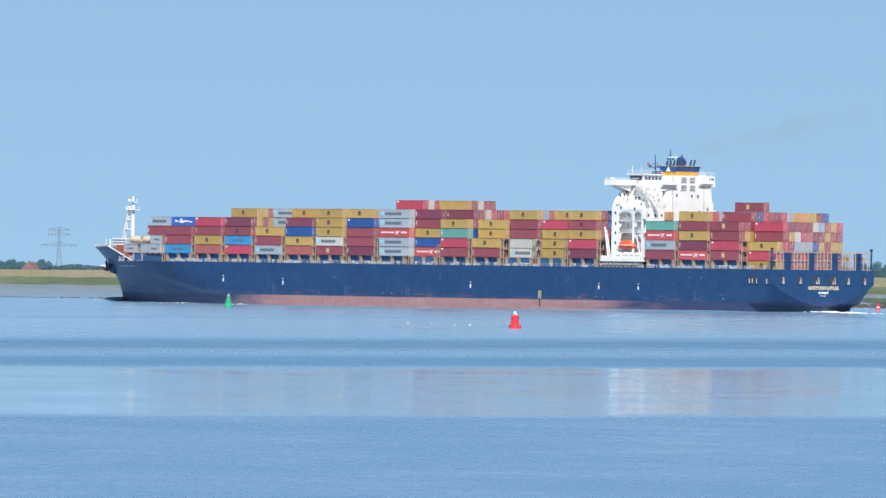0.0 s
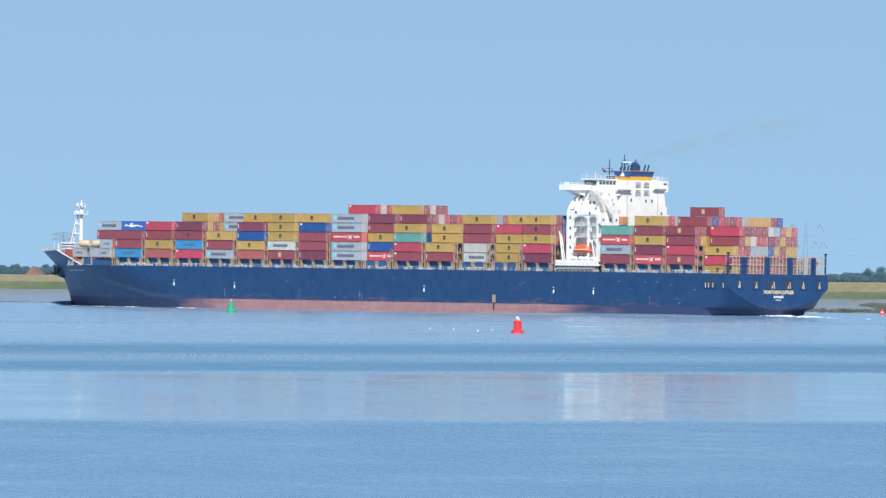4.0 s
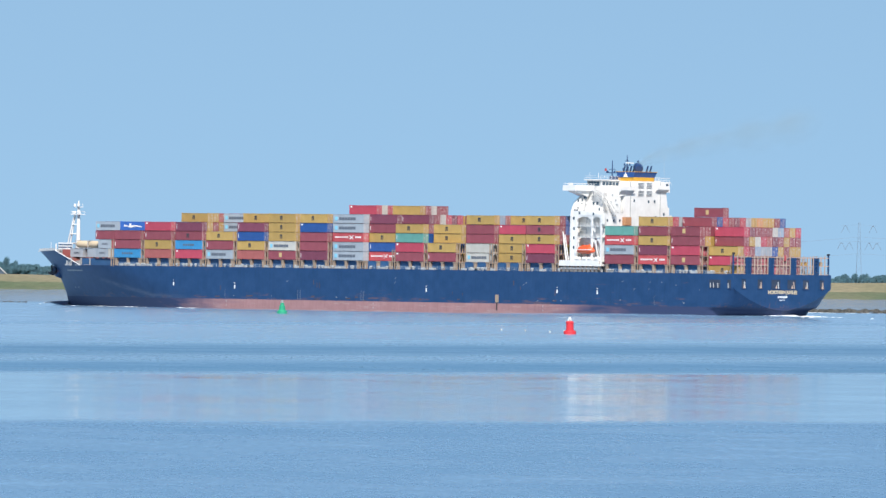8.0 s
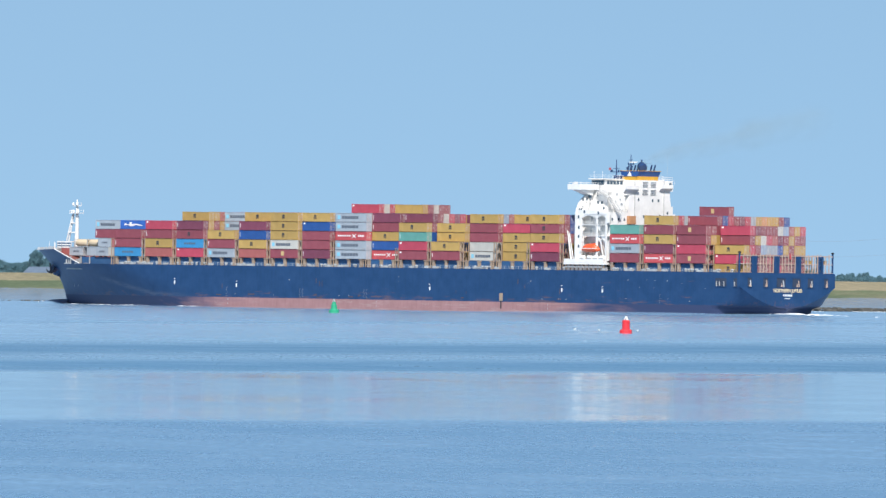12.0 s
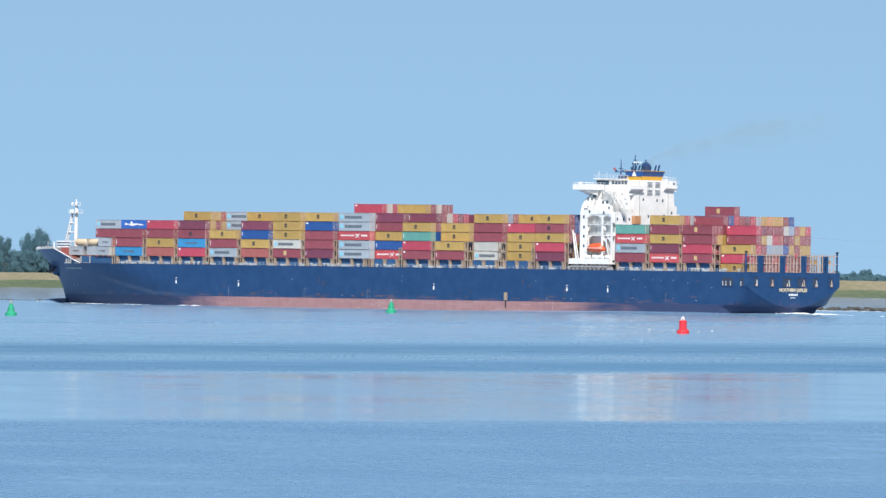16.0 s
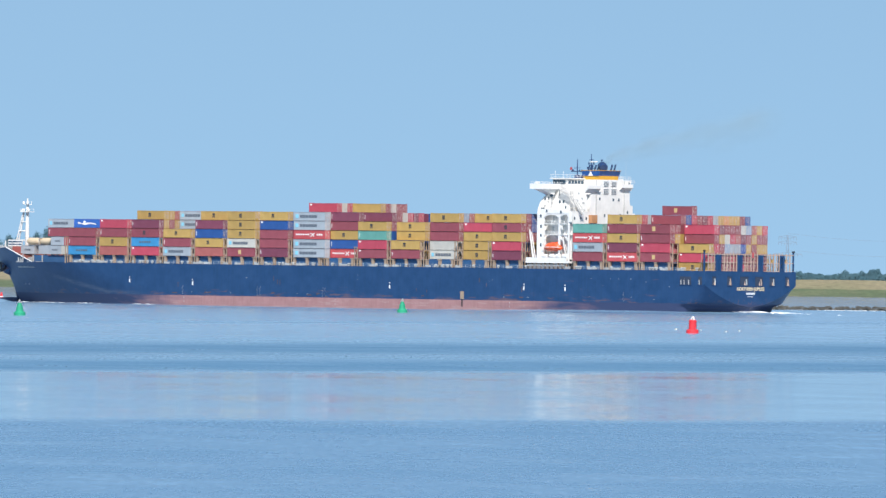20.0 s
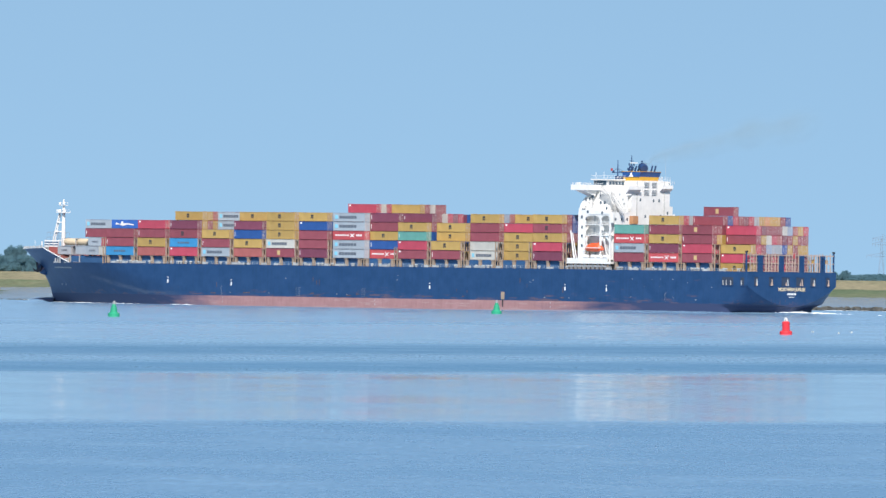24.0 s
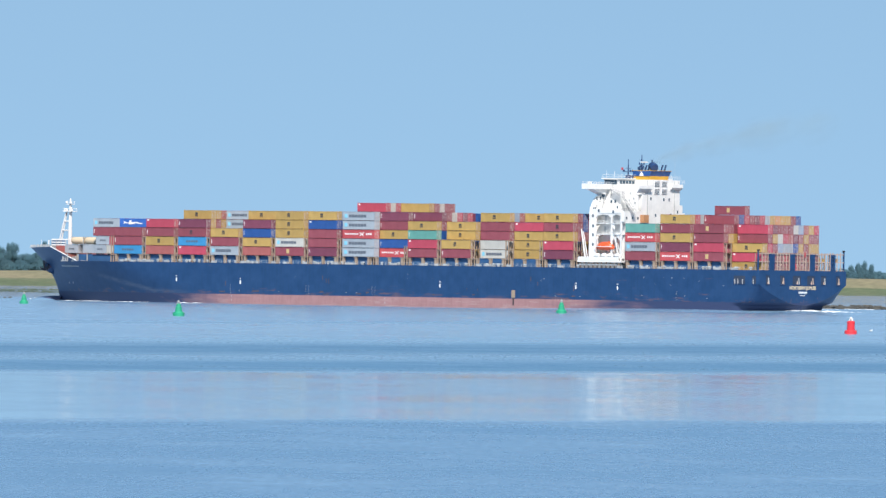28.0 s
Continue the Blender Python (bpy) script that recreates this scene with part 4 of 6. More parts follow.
def build_deck_works():
    # pedestals under the outer stacks, coamings, lashing bridges, side rails
    ped = box(BM(), -0.45, 0.45, -0.55, 0.55, 0, BASE - 13.05)
    box(ped, -0.62, 0.62, -0.7, 0.7, BASE - 13.35, BASE - 13.05)
    ped_me = part("pedestal", ped, TAN, ship)
    ped_me.matrix_basis = pose(bay_x(0) - 0.6, 20.4, 13.0)
    for n in range(0, 17):
        x = bay_x(n)
        for s in (1, -1):
            for dx in (-0.6, -6.1, -11.6):
                if (n, s, dx) != (0, 1, -0.6):
                    share("pedestal", ped_me.data, ship, pose(x + dx, 20.4 * s, 13.0))
        part("hatch_coaming", box(BM(), x - 12.4, x + 0.2, -20.25, 20.25, 13.0, BASE - 0.35), COAM, ship, "blue hatch coaming")
        part("hatch_cover", box(BM(), x - 12.5, x + 0.3, -20.3, 20.3, BASE - 0.33, BASE - 0.03), COAM, ship)
    pieces = {}

    def piece(name, key, make, parent, m):
        if key not in pieces:
            ob = part(name, make(), TAN, parent)
            ob.matrix_basis = m
            pieces[key] = ob.data
        else:
            share(name, pieces[key], parent, m)

    for n in range(0, 18):
        x = bay_x(n) + 1.1
        if n == 14:
            x = bay_x(13) - 13.3
        top = BASE + TIER * (2 if n not in (8, 9) else 1.2)
        bridge = part("lashing_bridge", box(BM(), x - .6, x + .6, -18, 18, top - .2, top - .06), TAN, ship, "tan steel lashing bridge")
        for s in (1, -1):
            for dx in (-0.55, 0.55):
                for y in (20.9, 18.6):
                    piece("bridge_post", ("post", top), lambda: box(BM(), -.14, .14, -.14, .14, 13.0, top), bridge, pose(x + dx, s * y, 0))
            for z in (BASE - .4, BASE + 2.6, top - .2):
                piece("bridge_walkway", "walk", lambda: box(BM(), -.75, .75, -1.6, 1.6, 0, .14), bridge, pose(x, s * 19.6, z))
            piece("bridge_brace", ("brace", s), lambda: rod(BM(), (0, s * 20.9, BASE), (0, s * 18.6, BASE + 2.7), .09, 4), bridge, pose(x, 0, 0))
            piece("bridge_rail", "rail", lambda: rod(BM(), (-.55, 0, 0), (.55, 0, 0), .06, 4), bridge, pose(x, s * 21.1, BASE + 3.7))
        for y in (-14, -7, 0, 7, 14):
            piece("bridge_pillar", ("pillar", top), lambda: box(BM(), -.5, .5, -.15, .15, 13, top), bridge, pose(x, y, 0))
    for s in (1, -1):
        rail = BM()
        for z in (13.55, 14.1):
            rod(rail, (-170, s * 21.25, z), (104, s * 21.25, z), 0.03, 4)
        x = -169
        while x < 104:
            rod(rail, (x, s * 21.25, 13.1), (x, s * 21.25, 14.15), 0.05, 4)
            x += 2.0
        part("side_rail", rail, PALE, ship, "thin pale grey deck railing")
    # walkway clutter: vents and lashing bins along the side deck
    rng = random.Random(21)
    vent = lathe(BM(), [(0.28, 0), (0.28, 0.7), (0.5, 0.75), (0.5, 1.05), (0.2, 1.2)], 8)
    vent_ob = part("deck_vent", vent, PALE, ship)
    vent_ob.matrix_basis = pose(100, 20.8, 13.0)
    binm = part("lashing_bin", box(BM(), -0.9, 0.9, -0.4, 0.4, 0, 0.85), PALE, ship)
    binm.matrix_basis = pose(97, 20.6, 13.0)
    for i in range(110):
        x = rng.uniform(-168, 103)
        if -113 < x < -98:
            continue
        share("deck_vent" if i % 2 else "lashing_bin", (vent_ob if i % 2 else binm).data, ship, pose(x, rng.choice((20.7, 20.85)), 13.0))


def build_stern_frame():
    """Lashing frame across the stern: blue box pillars, tan posts, beams and braces."""
    x = -170.2
    rng = random.Random(31)
    pillars = (14.4, 4.5, -5.2, -15.2)
    for y in pillars:
        w = 1.2
        bm = box(BM(), x - .35, x + .5, y - w, y - w * .36, 12.9, 18.3)
        box(bm, x - .35, x + .5, y + w * .36, y + w, 12.9, 18.3)
        spans = ((12.9, 13.9), (15.7, 16.1), (17.6, 18.3)) if y < -10 else ((12.9, 18.3),)
        for z0, z1 in spans:
            box(bm, x - .3, x + .45, y - w * .36, y + w * .36, z0, z1)
        pil = part("frame_pillar", bm, NAVY, ship, "blue lashing frame pillar")
        part("pillar_ladder", rod(rod(BM(), (x - .45, y - .25, 13), (x - .45, y - .25, 18), .05, 4), (x - .45, y + .25, 13), (x - .45, y + .25, 18), .05, 4), NAVY, pil)
    for y in (20.8, -20.8):
        corner = part("corner_post", box(BM(), x - .2, x + .2, y - .2, y + .2, 12.9, 19.2), NAVY, ship, "blue corner post with a dark lamp")
        part("stern_lamp", box(BM(), x - .35, x + .3, y - .35, y + .35, 19.2, 19.65), DARK, corner)
    for z, t in ((18.35, .16), (15.9, .13), (13.35, .07)):
        part("frame_beam", box(BM(), x - .25, x + .25, -20.6, 20.6, z - t, z + t), FRAME, ship, "pale tan steel cross beam")
    for z in (14.1, 16.9):
        part("hand_rail", box(BM(), x - .06, x + .06, -20.6, 20.6, z - .04, z + .04), TAN, ship)
    post = part("frame_post", box(BM(), -.1, .1, -.13, .13, 12.9, 19.1), FRAME, ship)
    post.matrix_basis = pose(x - .3, 19.3, 0)
    back = part("frame_post", box(BM(), -.09, .09, -.1, .1, 12.9, 18.5), TAN, ship)
    back.matrix_basis = pose(x + 1.6, 20.2, 0)
    y = 17.7
    while y > -20.3:
        if min(abs(y - q) for q in pillars) > 1.4:
            share("frame_post", post.data, ship, pose(x - .3, y, rng.uniform(-.4, .25)))
            share("frame_post", back.data, ship, pose(x + 1.6, y + rng.uniform(.3, .8), rng.uniform(-.3, 0)))
            if rng.random() < .45:
                part("frame_brace", rod(BM(), (x, y, 13.4), (x, y - 1.5, 15.8), .09, 4), FRAME, ship)
        elif rng.random() < .5:
            part("post_stub", box(BM(), x - .1, x + .1, y - .12, y + .12, 18.3, 19.0), FRAME, ship)
        y -= rng.choice((1.25, 1.5, 1.7))
    # lockers and reels on the walkway behind the frame
    for y, w, mat in ((-9.6, .6, BOX["yellow"]), (-12.0, .5, BOX["yellow"]), (9.2, .5, BOX["orange"]), (-18.4, .5, BOX["yellow"]), (0.2, .4, BOX["yellow"])):
        part("stern_locker", box(BM(), x + .7, x + 1.4, y - w, y + w, 15.92, 17.1), mat, ship, "yellow lashing gear box")
    part("ensign", box(BM(), x - .55, x - .5, -1.7, -.9, 17.4, 19.0), BOX["scarlet"], ship, "small red ensign")
    part("stern_walkway", box(BM(), x + .3, x + 2.4, -20.6, 20.6, 15.8, 15.9), FRAME, ship)


def build_foremast():
    x = 145.5
    bm = rod(BM(), (x, 0, 17.0), (x, 0, 30.4), 0.72, 10, 0.5)
    mast = part("foremast", bm, HOUSE, ship, "white foremast with lamp platforms")
    bm = BM()
    rod(bm, (x + 4.6, 0, 17.2), (x + 1.5, 0, 29.4), 0.24, 6)
    rod(bm, (x + 4.6, 1.2, 17.2), (x + 1.5, .5, 29.4), 0.2, 6)
    for f in (0.25, 0.5, 0.75):
        rod(bm, (x + 4.6 - 3.1 * f, 0.6, 17.2 + 12.2 * f), (x, 0, 17.2 + 12.2 * f), 0.2, 6)
    part("mast_stay", bm, HOUSE, mast)
    for z, r in ((29.5, 2.0), (31.9, 1.25)):
        bm = box(BM(), x - r * .8, x + r, -r * .7, r * .7, z, z + .22)
        for sx in (-r * .8, r):
            for sy in (-r * .7, r * .7):
                rod(bm, (x + sx, sy, z), (x + sx, sy, z + 1.1), .06, 4)
        for sy in (-r * .7, r * .7):
            rod(bm, (x - r * .8, sy, z + 1.05), (x + r, sy, z + 1.05), .06, 4)
        part("mast_platform", bm, HOUSE, mast)
    part("topmast", rod(BM(), (x, 0, 30.4), (x, 0, 34.0), 0.5, 8, 0.2), HOUSE, mast)
    for dx, z in ((-1.3, 29.7), (1.6, 29.7), (-.8, 32.1), (1.0, 32.1), (-.7, 29.7), (.9, 29.7)):
        part("mast_lamp", lathe(BM(), [(.3, 0), (.42, .2), (.42, .7), (.2, .95)], 8, (x + dx, .8, z)), MARK_W, mast)
    # forecastle gear: a white railed screen over a red windlass house
    for s in (1, -1):
        fence = part("forecastle_fence", box(BM(), 140.6, 147.2, s * 7.0 - .12, s * 7.0 + .12, 20.0, 20.4), MARK_W, ship, "white railed screen on the forecastle")
        for z, mat in ((19.55, NAVY), (19.1, MARK_W), (18.7, NAVY), (18.3, MARK_W)):
            part("fence_rail", box(BM(), 140.6, 147.2, s * 7.0 - .1, s * 7.0 + .1, z, z + .34), mat, fence)
        for xx in (140.7, 142.9, 145.0, 147.1):
            part("fence_post", box(BM(), xx - .12, xx + .12, s * 7.0 - .13, s * 7.0 + .13, 15.5, 20.0), PALE, fence)
    part("windlass_house", box(BM(), 139.6, 144.6, -5, 7.6, 15.0, 18.2), BOX["salmon"], ship, "dull red windlass house")
    part("windlass", lathe(BM(), [(.6, 0), (.6, 1.0), (.3, 1.1), (.3, 1.6)], 12, (128.6, 13.6, 13.6)), BOX["yellow"], ship, "yellow mooring windlass drum")
    for k, xx in enumerate((131.2, 126.4, 122.2)):
        part("deck_pipe", rod(BM(), (xx, 16.0, 13), (xx, 16.0, 15.5), .24, 8), STEEL, ship)
        part("mooring_bitt", rod(rod(box(BM(), xx + 1.2, xx + 3.4, 14.6, 15.6, 13, 13.4), (xx + 1.8, 15.1, 13.4), (xx + 1.8, 15.1, 14.8), .28, 8), (xx + 2.9, 15.1, 13.4), (xx + 2.9, 15.1, 14.6), .28, 8), STEEL, ship, "pale double mooring bitt")
        part("deck_locker", box(BM(), xx - 2.2, xx - .7, 13, 14.5, 13, 14.6), STEEL, ship, "pale grey deck locker")
    for xx, w, hh in ((150.2, .8, .9), (152.6, .6, .8)):
        z = deck_z(xx) - .9
        part("mooring_winch", rod(box(BM(), xx - w, xx + w, 2.2, 3.6, z, z + hh), (xx, 1.6, z + hh + .3), (xx, 4.2, z + hh + .3), .4, 10), STEEL, ship, "pale grey mooring winch")
    part("bow_post", box(BM(), 149.0, 149.3, 6.2, 6.5, 16.0, 20.0), MARK_W, ship, "white fairlead post")
    part("bow_flagpole", rod(BM(), (158.6, 0, 16.4), (158.6, 0, 20.4), .06, 5), MARK_W, ship)


def window_row(parent, axis, at, start, step, count, z, w, h):
    for k in range(count):
        c = start + step * k
        if axis == 'x':
            bm = box(BM(), at - .06, at + .06, c - w / 2, c + w / 2, z - h / 2, z + h / 2)
        else:
            bm = box(BM(), c - w / 2, c + w / 2, at - .06, at + .06, z - h / 2, z + h / 2)
        part("window", bm, GLASS, parent)


# rounded shoulder of the house front: half breadth and height
DOME = [(20.8, 30.4), (20.5, 31.8), (19.9, 33.2), (19.0, 34.5), (17.8, 35.6), (16.4, 36.4), (15.2, 37.2), (14.6, 38.2)]


def build_house():
    house = part("bridge_house", prism(BM(), [(-20.8, 16.2), (20.8, 16.2), *DOME, *[(-y, z) for y, z in reversed(DOME)]], 'x', -101.6, -100.6), HOUSE, ship, "white painted bridge house")
    # side walls round the lifeboat recess
    for s in (1, -1):
        y0, y1 = sorted((s * 20.6, s * 20.0))
        bm = prism(BM(), [(-101.0, 15.4), (-103.2, 15.4), (-103.2, 29.0), (-104.6, 30.4), (-113.6, 30.4), (-113.6, 27.8), (-114.8, 27.8), (-114.8, 31.0), (-106.5, 31.8), (-102.0, 31.8), (-101.0, 31.0)], 'y', y0, y1)
        if s < 0:
            bmesh.ops.translate(bm, verts=bm.verts, vec=(0, 0, -2.4))
        part("side_wall", bm, HOUSE, house)
        for z in (23.7, 27.1):
            part("recess_deck", box(BM(), -113.6, -103.2, *sorted((s * 17.0, s * 20.5)), z, z + .2), HOUSE, house)
            rail = BM()
            for h in (.4, .75, 1.1):
                rod(rail, (-113.4, s * 20.4, z + h), (-103.3, s * 20.4, z + h), .045, 4)
            for k in range(8):
                rod(rail, (-113.2 + k * 1.4, s * 20.4, z), (-113.2 + k * 1.4, s * 20.4, z + 1.1), .04, 4)
            part("recess_rail", rail, HOUSE, house)
        # arched headers and brackets over the openings
        for x0, x1, top in ((-109.3, -103.2, 30.4), (-113.6, -109.9, 30.4)):
            mid, wide = (x0 + x1) / 2, (x1 - x0) / 2
            arc = [(mid + wide * math.cos(math.pi * k / 10), top - 1.7 + 1.35 * math.sin(math.pi * k / 10)) for k in range(11)]
            part("arched_header", prism(BM(), [(x0, top), *reversed(arc), (x1, top)], 'y', *sorted((s * 20.2, s * 20.45))), HOUSE, house)
        for x in (-109.6, -113.6):
            part("recess_pillar", box(BM(), x - .3, x + .3, *sorted((s * 20.1, s * 20.5)), 15.6, 30.4), HOUSE, house)
        part("recess_wall", box(BM(), -109.6, -101.6, *sorted((s * 17.6, s * 18.0)), 16.2, 30.4 if s > 0 else 27), HOUSE, house)
        part("recess_wall", box(BM(), -113.2, -109.6, *sorted((s * 17.9, s * 18.3)), 16.2, 30.4 if s > 0 else 27), HOUSE, house)
        for x, z in ((-105.2, 28.0), (-107.8, 28.0), (-105.0, 24.6), (-107.6, 24.6), (-105.6, 17.2)):
            part("recess_door", box(BM(), x - .35, x + .35, *sorted((s * 18.0, s * 18.08)), z, z + 1.7), PALE, house, "pale grey steel door")
    part("recess_ceiling", box(BM(), -112.9, -102.8, -11.0, 19.9, 30.4, 30.85), HOUSE, house)
    part("upper_block", prism(BM(), [(-14.6, 30.9), (14.6, 30.9), (13.8, 38.2), (-13.4, 38.2)], 'x', -108.0, -101.6), HOUSE, house)
    part("engine_casing", prism(BM(), [(-9.8, 13.0), (10.2, 13.0), (10.2, 32.0), (9.6, 36.4), (5.0, 37.6), (4.8, 41.2), (-7.5, 41.2), (-8.4, 38.0), (-8.4, 33.4), (-9.8, 33.2)], 'x', -113.0, -105.6), HOUSE, house)
    part("aft_balcony", prism(BM(), [(-113.0, 36.9), (-114.3, 38.3), (-114.3, 39.4), (-113.0, 39.4)], 'y', 6.6, 12.6), HOUSE, house)
    part("aft_balcony", prism(BM(), [(-113.0, 37.9), (-114.2, 38.8), (-114.2, 39.9), (-113.0, 39.9)], 'y', -8.6, -3.4), HOUSE, house)
    part("sloped_screen", prism(BM(), [(-106.1, 36.2), (-109.4, 38.8), (-113.4, 35.8), (-113.4, 31.0), (-110.6, 31.0)], 'y', 11.9, 12.1), HOUSE, house, "slanted white screen beside the stair")
    for x, z, w in ((-110.2, 36.6, .5), (-112.2, 33.6, .7), (-109.8, 34.4, .4), (-111.6, 35.0, .5)):
        part("junction_box", box(BM(), x - w / 2, x + w / 2, 12.1, 12.35, z, z + .5), PALE, house)
    part("screen_wall", box(BM(), -113.2, -112.95, 10.2, 20.0, 26.6, 31.2), HOUSE, house)
    for y in (12.0, 14.6, 17.4):
        part("window", box(BM(), -113.3, -113.18, y - .28, y + .28, 28.6, 29.4), GLASS, house)
    rail = BM()
    for h in (.5, 1.0):
        rod(rail, (-114.4, -9.0, 40.1 + h), (-114.4, -3.4, 40.1 + h), .05, 4)
    for k in range(6):
        rod(rail, (-114.4, -9.0 + k * 1.12, 40.1), (-114.4, -9.0 + k * 1.12, 41.1), .04, 4)
    part("deck_rail", rail, HOUSE, house)
    # stair down the port quarter in two flights, with solid white sides
    for (xa, za), (xb, zb), n in (((-105.1, 38.3), (-109.3, 36.0), 8), ((-109.9, 36.0), (-114.8, 30.4), 18)):
        flight = part("stair", prism(BM(), [(xa, za - .35), (xb, zb - .35), (xb, zb - .1), (xa, za - .1)], 'y', 14.8, 15.0), HOUSE, house, "white steel stair with grey treads")
        for y in (14.8, 16.0):
            part("stair_rail", rod(rod(BM(), (xa, y, za + .95), (xb, y, zb + .95), .07, 5), (xa, y, za + .5), (xb, y, zb + .5), .05, 5), STEEL, flight)
        part("stair_stringer", prism(BM(), [(xa, za - .35), (xb, zb - .35), (xb, zb - .05), (xa, za - .05)], 'y', 15.9, 16.1), STEEL, flight)
        for k in range(n):
            f = (k + .5) / n
            x, z = xa + (xb - xa) * f, za + (zb - za) * f
            part("stair_tread", box(BM(), x - .2, x + .2, 15.0, 15.9, z - .2, z - .14), STEEL, flight)
    part("stair_landing", box(BM(), -110.1, -109.1, 14.6, 16.3, 35.8, 36.0), HOUSE, house)
    # bridge deck and open wings
    for s, e in ((1, 21.8), (-1, 19.6)):
        part("bridge_wing", box(BM(), -103.6, -98.2, *sorted((s * 11.8, s * e)), 38.0, 38.3), HOUSE, house)
        for x0, x1, y0, y1 in ((-98.35, -98.2, 11.8, e), (-103.6, -103.45, 13.5, e), (-103.45, -98.35, e - .15, e)):
            part("wing_bulwark", box(BM(), x0, x1, *sorted((s * y0, s * y1)), 38.3, 39.7), HOUSE, house)
        part("wing_bracket", prism(BM(), [(s * (e - .4), 38.0), (s * 14.6, 38.0), (s * 15.4, 36.2)], 'x', -102.8, -99.5), HOUSE, house)
        rail = BM()
        for x in (-98.3, -103.5):
            rod(rail, (x, s * (e - .1), 40.2), (x, s * 12.0, 40.2), .06, 4)
            for k in range(8):
                rod(rail, (x, s * (12.4 + k * (e - 12.6) / 7.5), 39.6), (x, s * (12.4 + k * (e - 12.6) / 7.5), 40.2), .05, 4)
        rod(rail, (-98.3, s * (e - .1), 40.2), (-103.5, s * (e - .1), 40.2), .06, 4)
        part("wing_rail", rail, HOUSE, house)
        part("wing_console", box(BM(), -101.0, -100.0, *sorted((s * (e - 1.6), s * (e - .6))), 38.3, 40.4), HOUSE, house)
        part("wing_door", box(BM(), -104.4, -104.2, *sorted((s * 14.62, s * 14.7)), 36.0, 37.8), GLASS, house)
        part("wing_door", box(BM(), -102.6, -101.4, *sorted((s * 15.6, s * 16.1)), 35.6, 37.6), GLASS, house)
    cab = part("wing_cab", prism(BM(), [(-13.0, 38.3), (-19.1, 38.3), (-19.4, 41.3), (-13.0, 41.3)], 'x', -103.7, -99.0), HOUSE, house, "enclosed white bridge wing cab")
    for y in (-14.4, -16.6, -18.2):
        part("window", box(BM(), -103.78, -103.66, y - .55, y + .55, 39.7, 40.7), GLASS, cab)
    rail = BM()
    for h in (.5, 1.1):
        rod(rail, (-103.7, -13.2, 41.3 + h), (-103.7, -19.3, 41.3 + h), .05, 4)
        rod(rail, (-103.7, -19.3, 41.3 + h), (-99.0, -19.3, 41.3 + h), .05, 4)
    for k in range(6):
        rod(rail, (-103.7, -13.2 - k * 1.2, 41.3), (-103.7, -13.2 - k * 1.2, 42.4), .045, 4)
    part("cab_rail", rail, HOUSE, cab)
    part("whip_antenna", rod(BM(), (-103.0, -17.6, 41.3), (-103.0, -17.6, 50.0), .035, 5, .015), PALE, cab)
    # fittings on the aft face of the house shoulder
    for y, z, w in ((18.4, 35.0, .5), (16.7, 35.2, .5), (15.1, 35.3, .5), (19.9, 31.8, .6), (19.0, 31.8, .6)):
        part("window", box(BM(), -101.72, -101.58, y - w / 2, y + w / 2, z - .45, z + .45), GLASS, house)
    for y, z in ((17.0, 34.0), (15.2, 33.6), (18.6, 32.6)):
        part("wall_lamp", box(BM(), -101.95, -101.58, y - .2, y + .2, z, z + .35), STEEL, house)
    part("wheelhouse", prism(BM(), [(-12.2, 38.2), (12.2, 38.2), (12.5, 41.3), (-12.5, 41.3)], 'x', -105.4, -99.4), HOUSE, house, "white wheelhouse with a band of windows")
    part("wheelhouse_roof", box(BM(), -105.9, -98.8, -13.2, 13.2, 41.3, 41.6), HOUSE, house)
    window_row(house, 'x', -105.45, 11.3, -1.45, 7, 40.35, 1.1, 1.05)
    window_row(house, 'y', 12.45, -100.2, -1.3, 4, 40.35, 1.2, 1.3)
    window_row(house, 'y', -12.42, -100.2, -1.3, 4, 40.1, 1.15, 1.25)
    window_row(house, 'x', -99.35, 11, -1.83, 13, 40.1, 1.4, 1.1)
    rail = BM()
    for h in (.5, 1.05):
        rod(rail, (-105.8, 13.1, 41.6 + h), (-98.9, 13.1, 41.6 + h), .05, 4)
        rod(rail, (-105.8, 13.1, 41.6 + h), (-105.8, -13.1, 41.6 + h), .05, 4)
    for k in range(17):
        rod(rail, (-105.8, 13.1 - k * 1.6, 41.6), (-105.8, 13.1 - k * 1.6, 42.65), .04, 4)
    part("roof_rail", rail, HOUSE, house)
    # small square ports on the side and aft walls
    for x, z in ((-102, 29.6), (-102.1, 26.4), (-102.1, 23.6), (-102.1, 20.6), (-104.4, 31.2), (-110.4, 30.9)):
        part("window", box(BM(), x - .32, x + .32, 20.55, 20.66, z - .45, z + .45), GLASS, house)
    for y, z in ((-0.7, 35.0), (-3.3, 35.0), (-7.4, 31.2), (5.6, 35.2), (3.2, 30.0), (-4.0, 30.2)):
        part("window", box(BM(), -113.06, -112.95, y - .3, y + .3, z - .45, z + .45), GLASS, house)
    for x, z in ((-104.2, 34.2), (-105.8, 34.2), (-106.8, 32.4)):
        part("window", box(BM(), x - .3, x + .3, 14.1, 14.5, z - .45, z + .45), GLASS, house)
    for y in (-11.6, 12.0):
        part("window", box(BM(), -108.06, -107.95, y - .3, y + .3, 34.4, 35.3), GLASS, house)
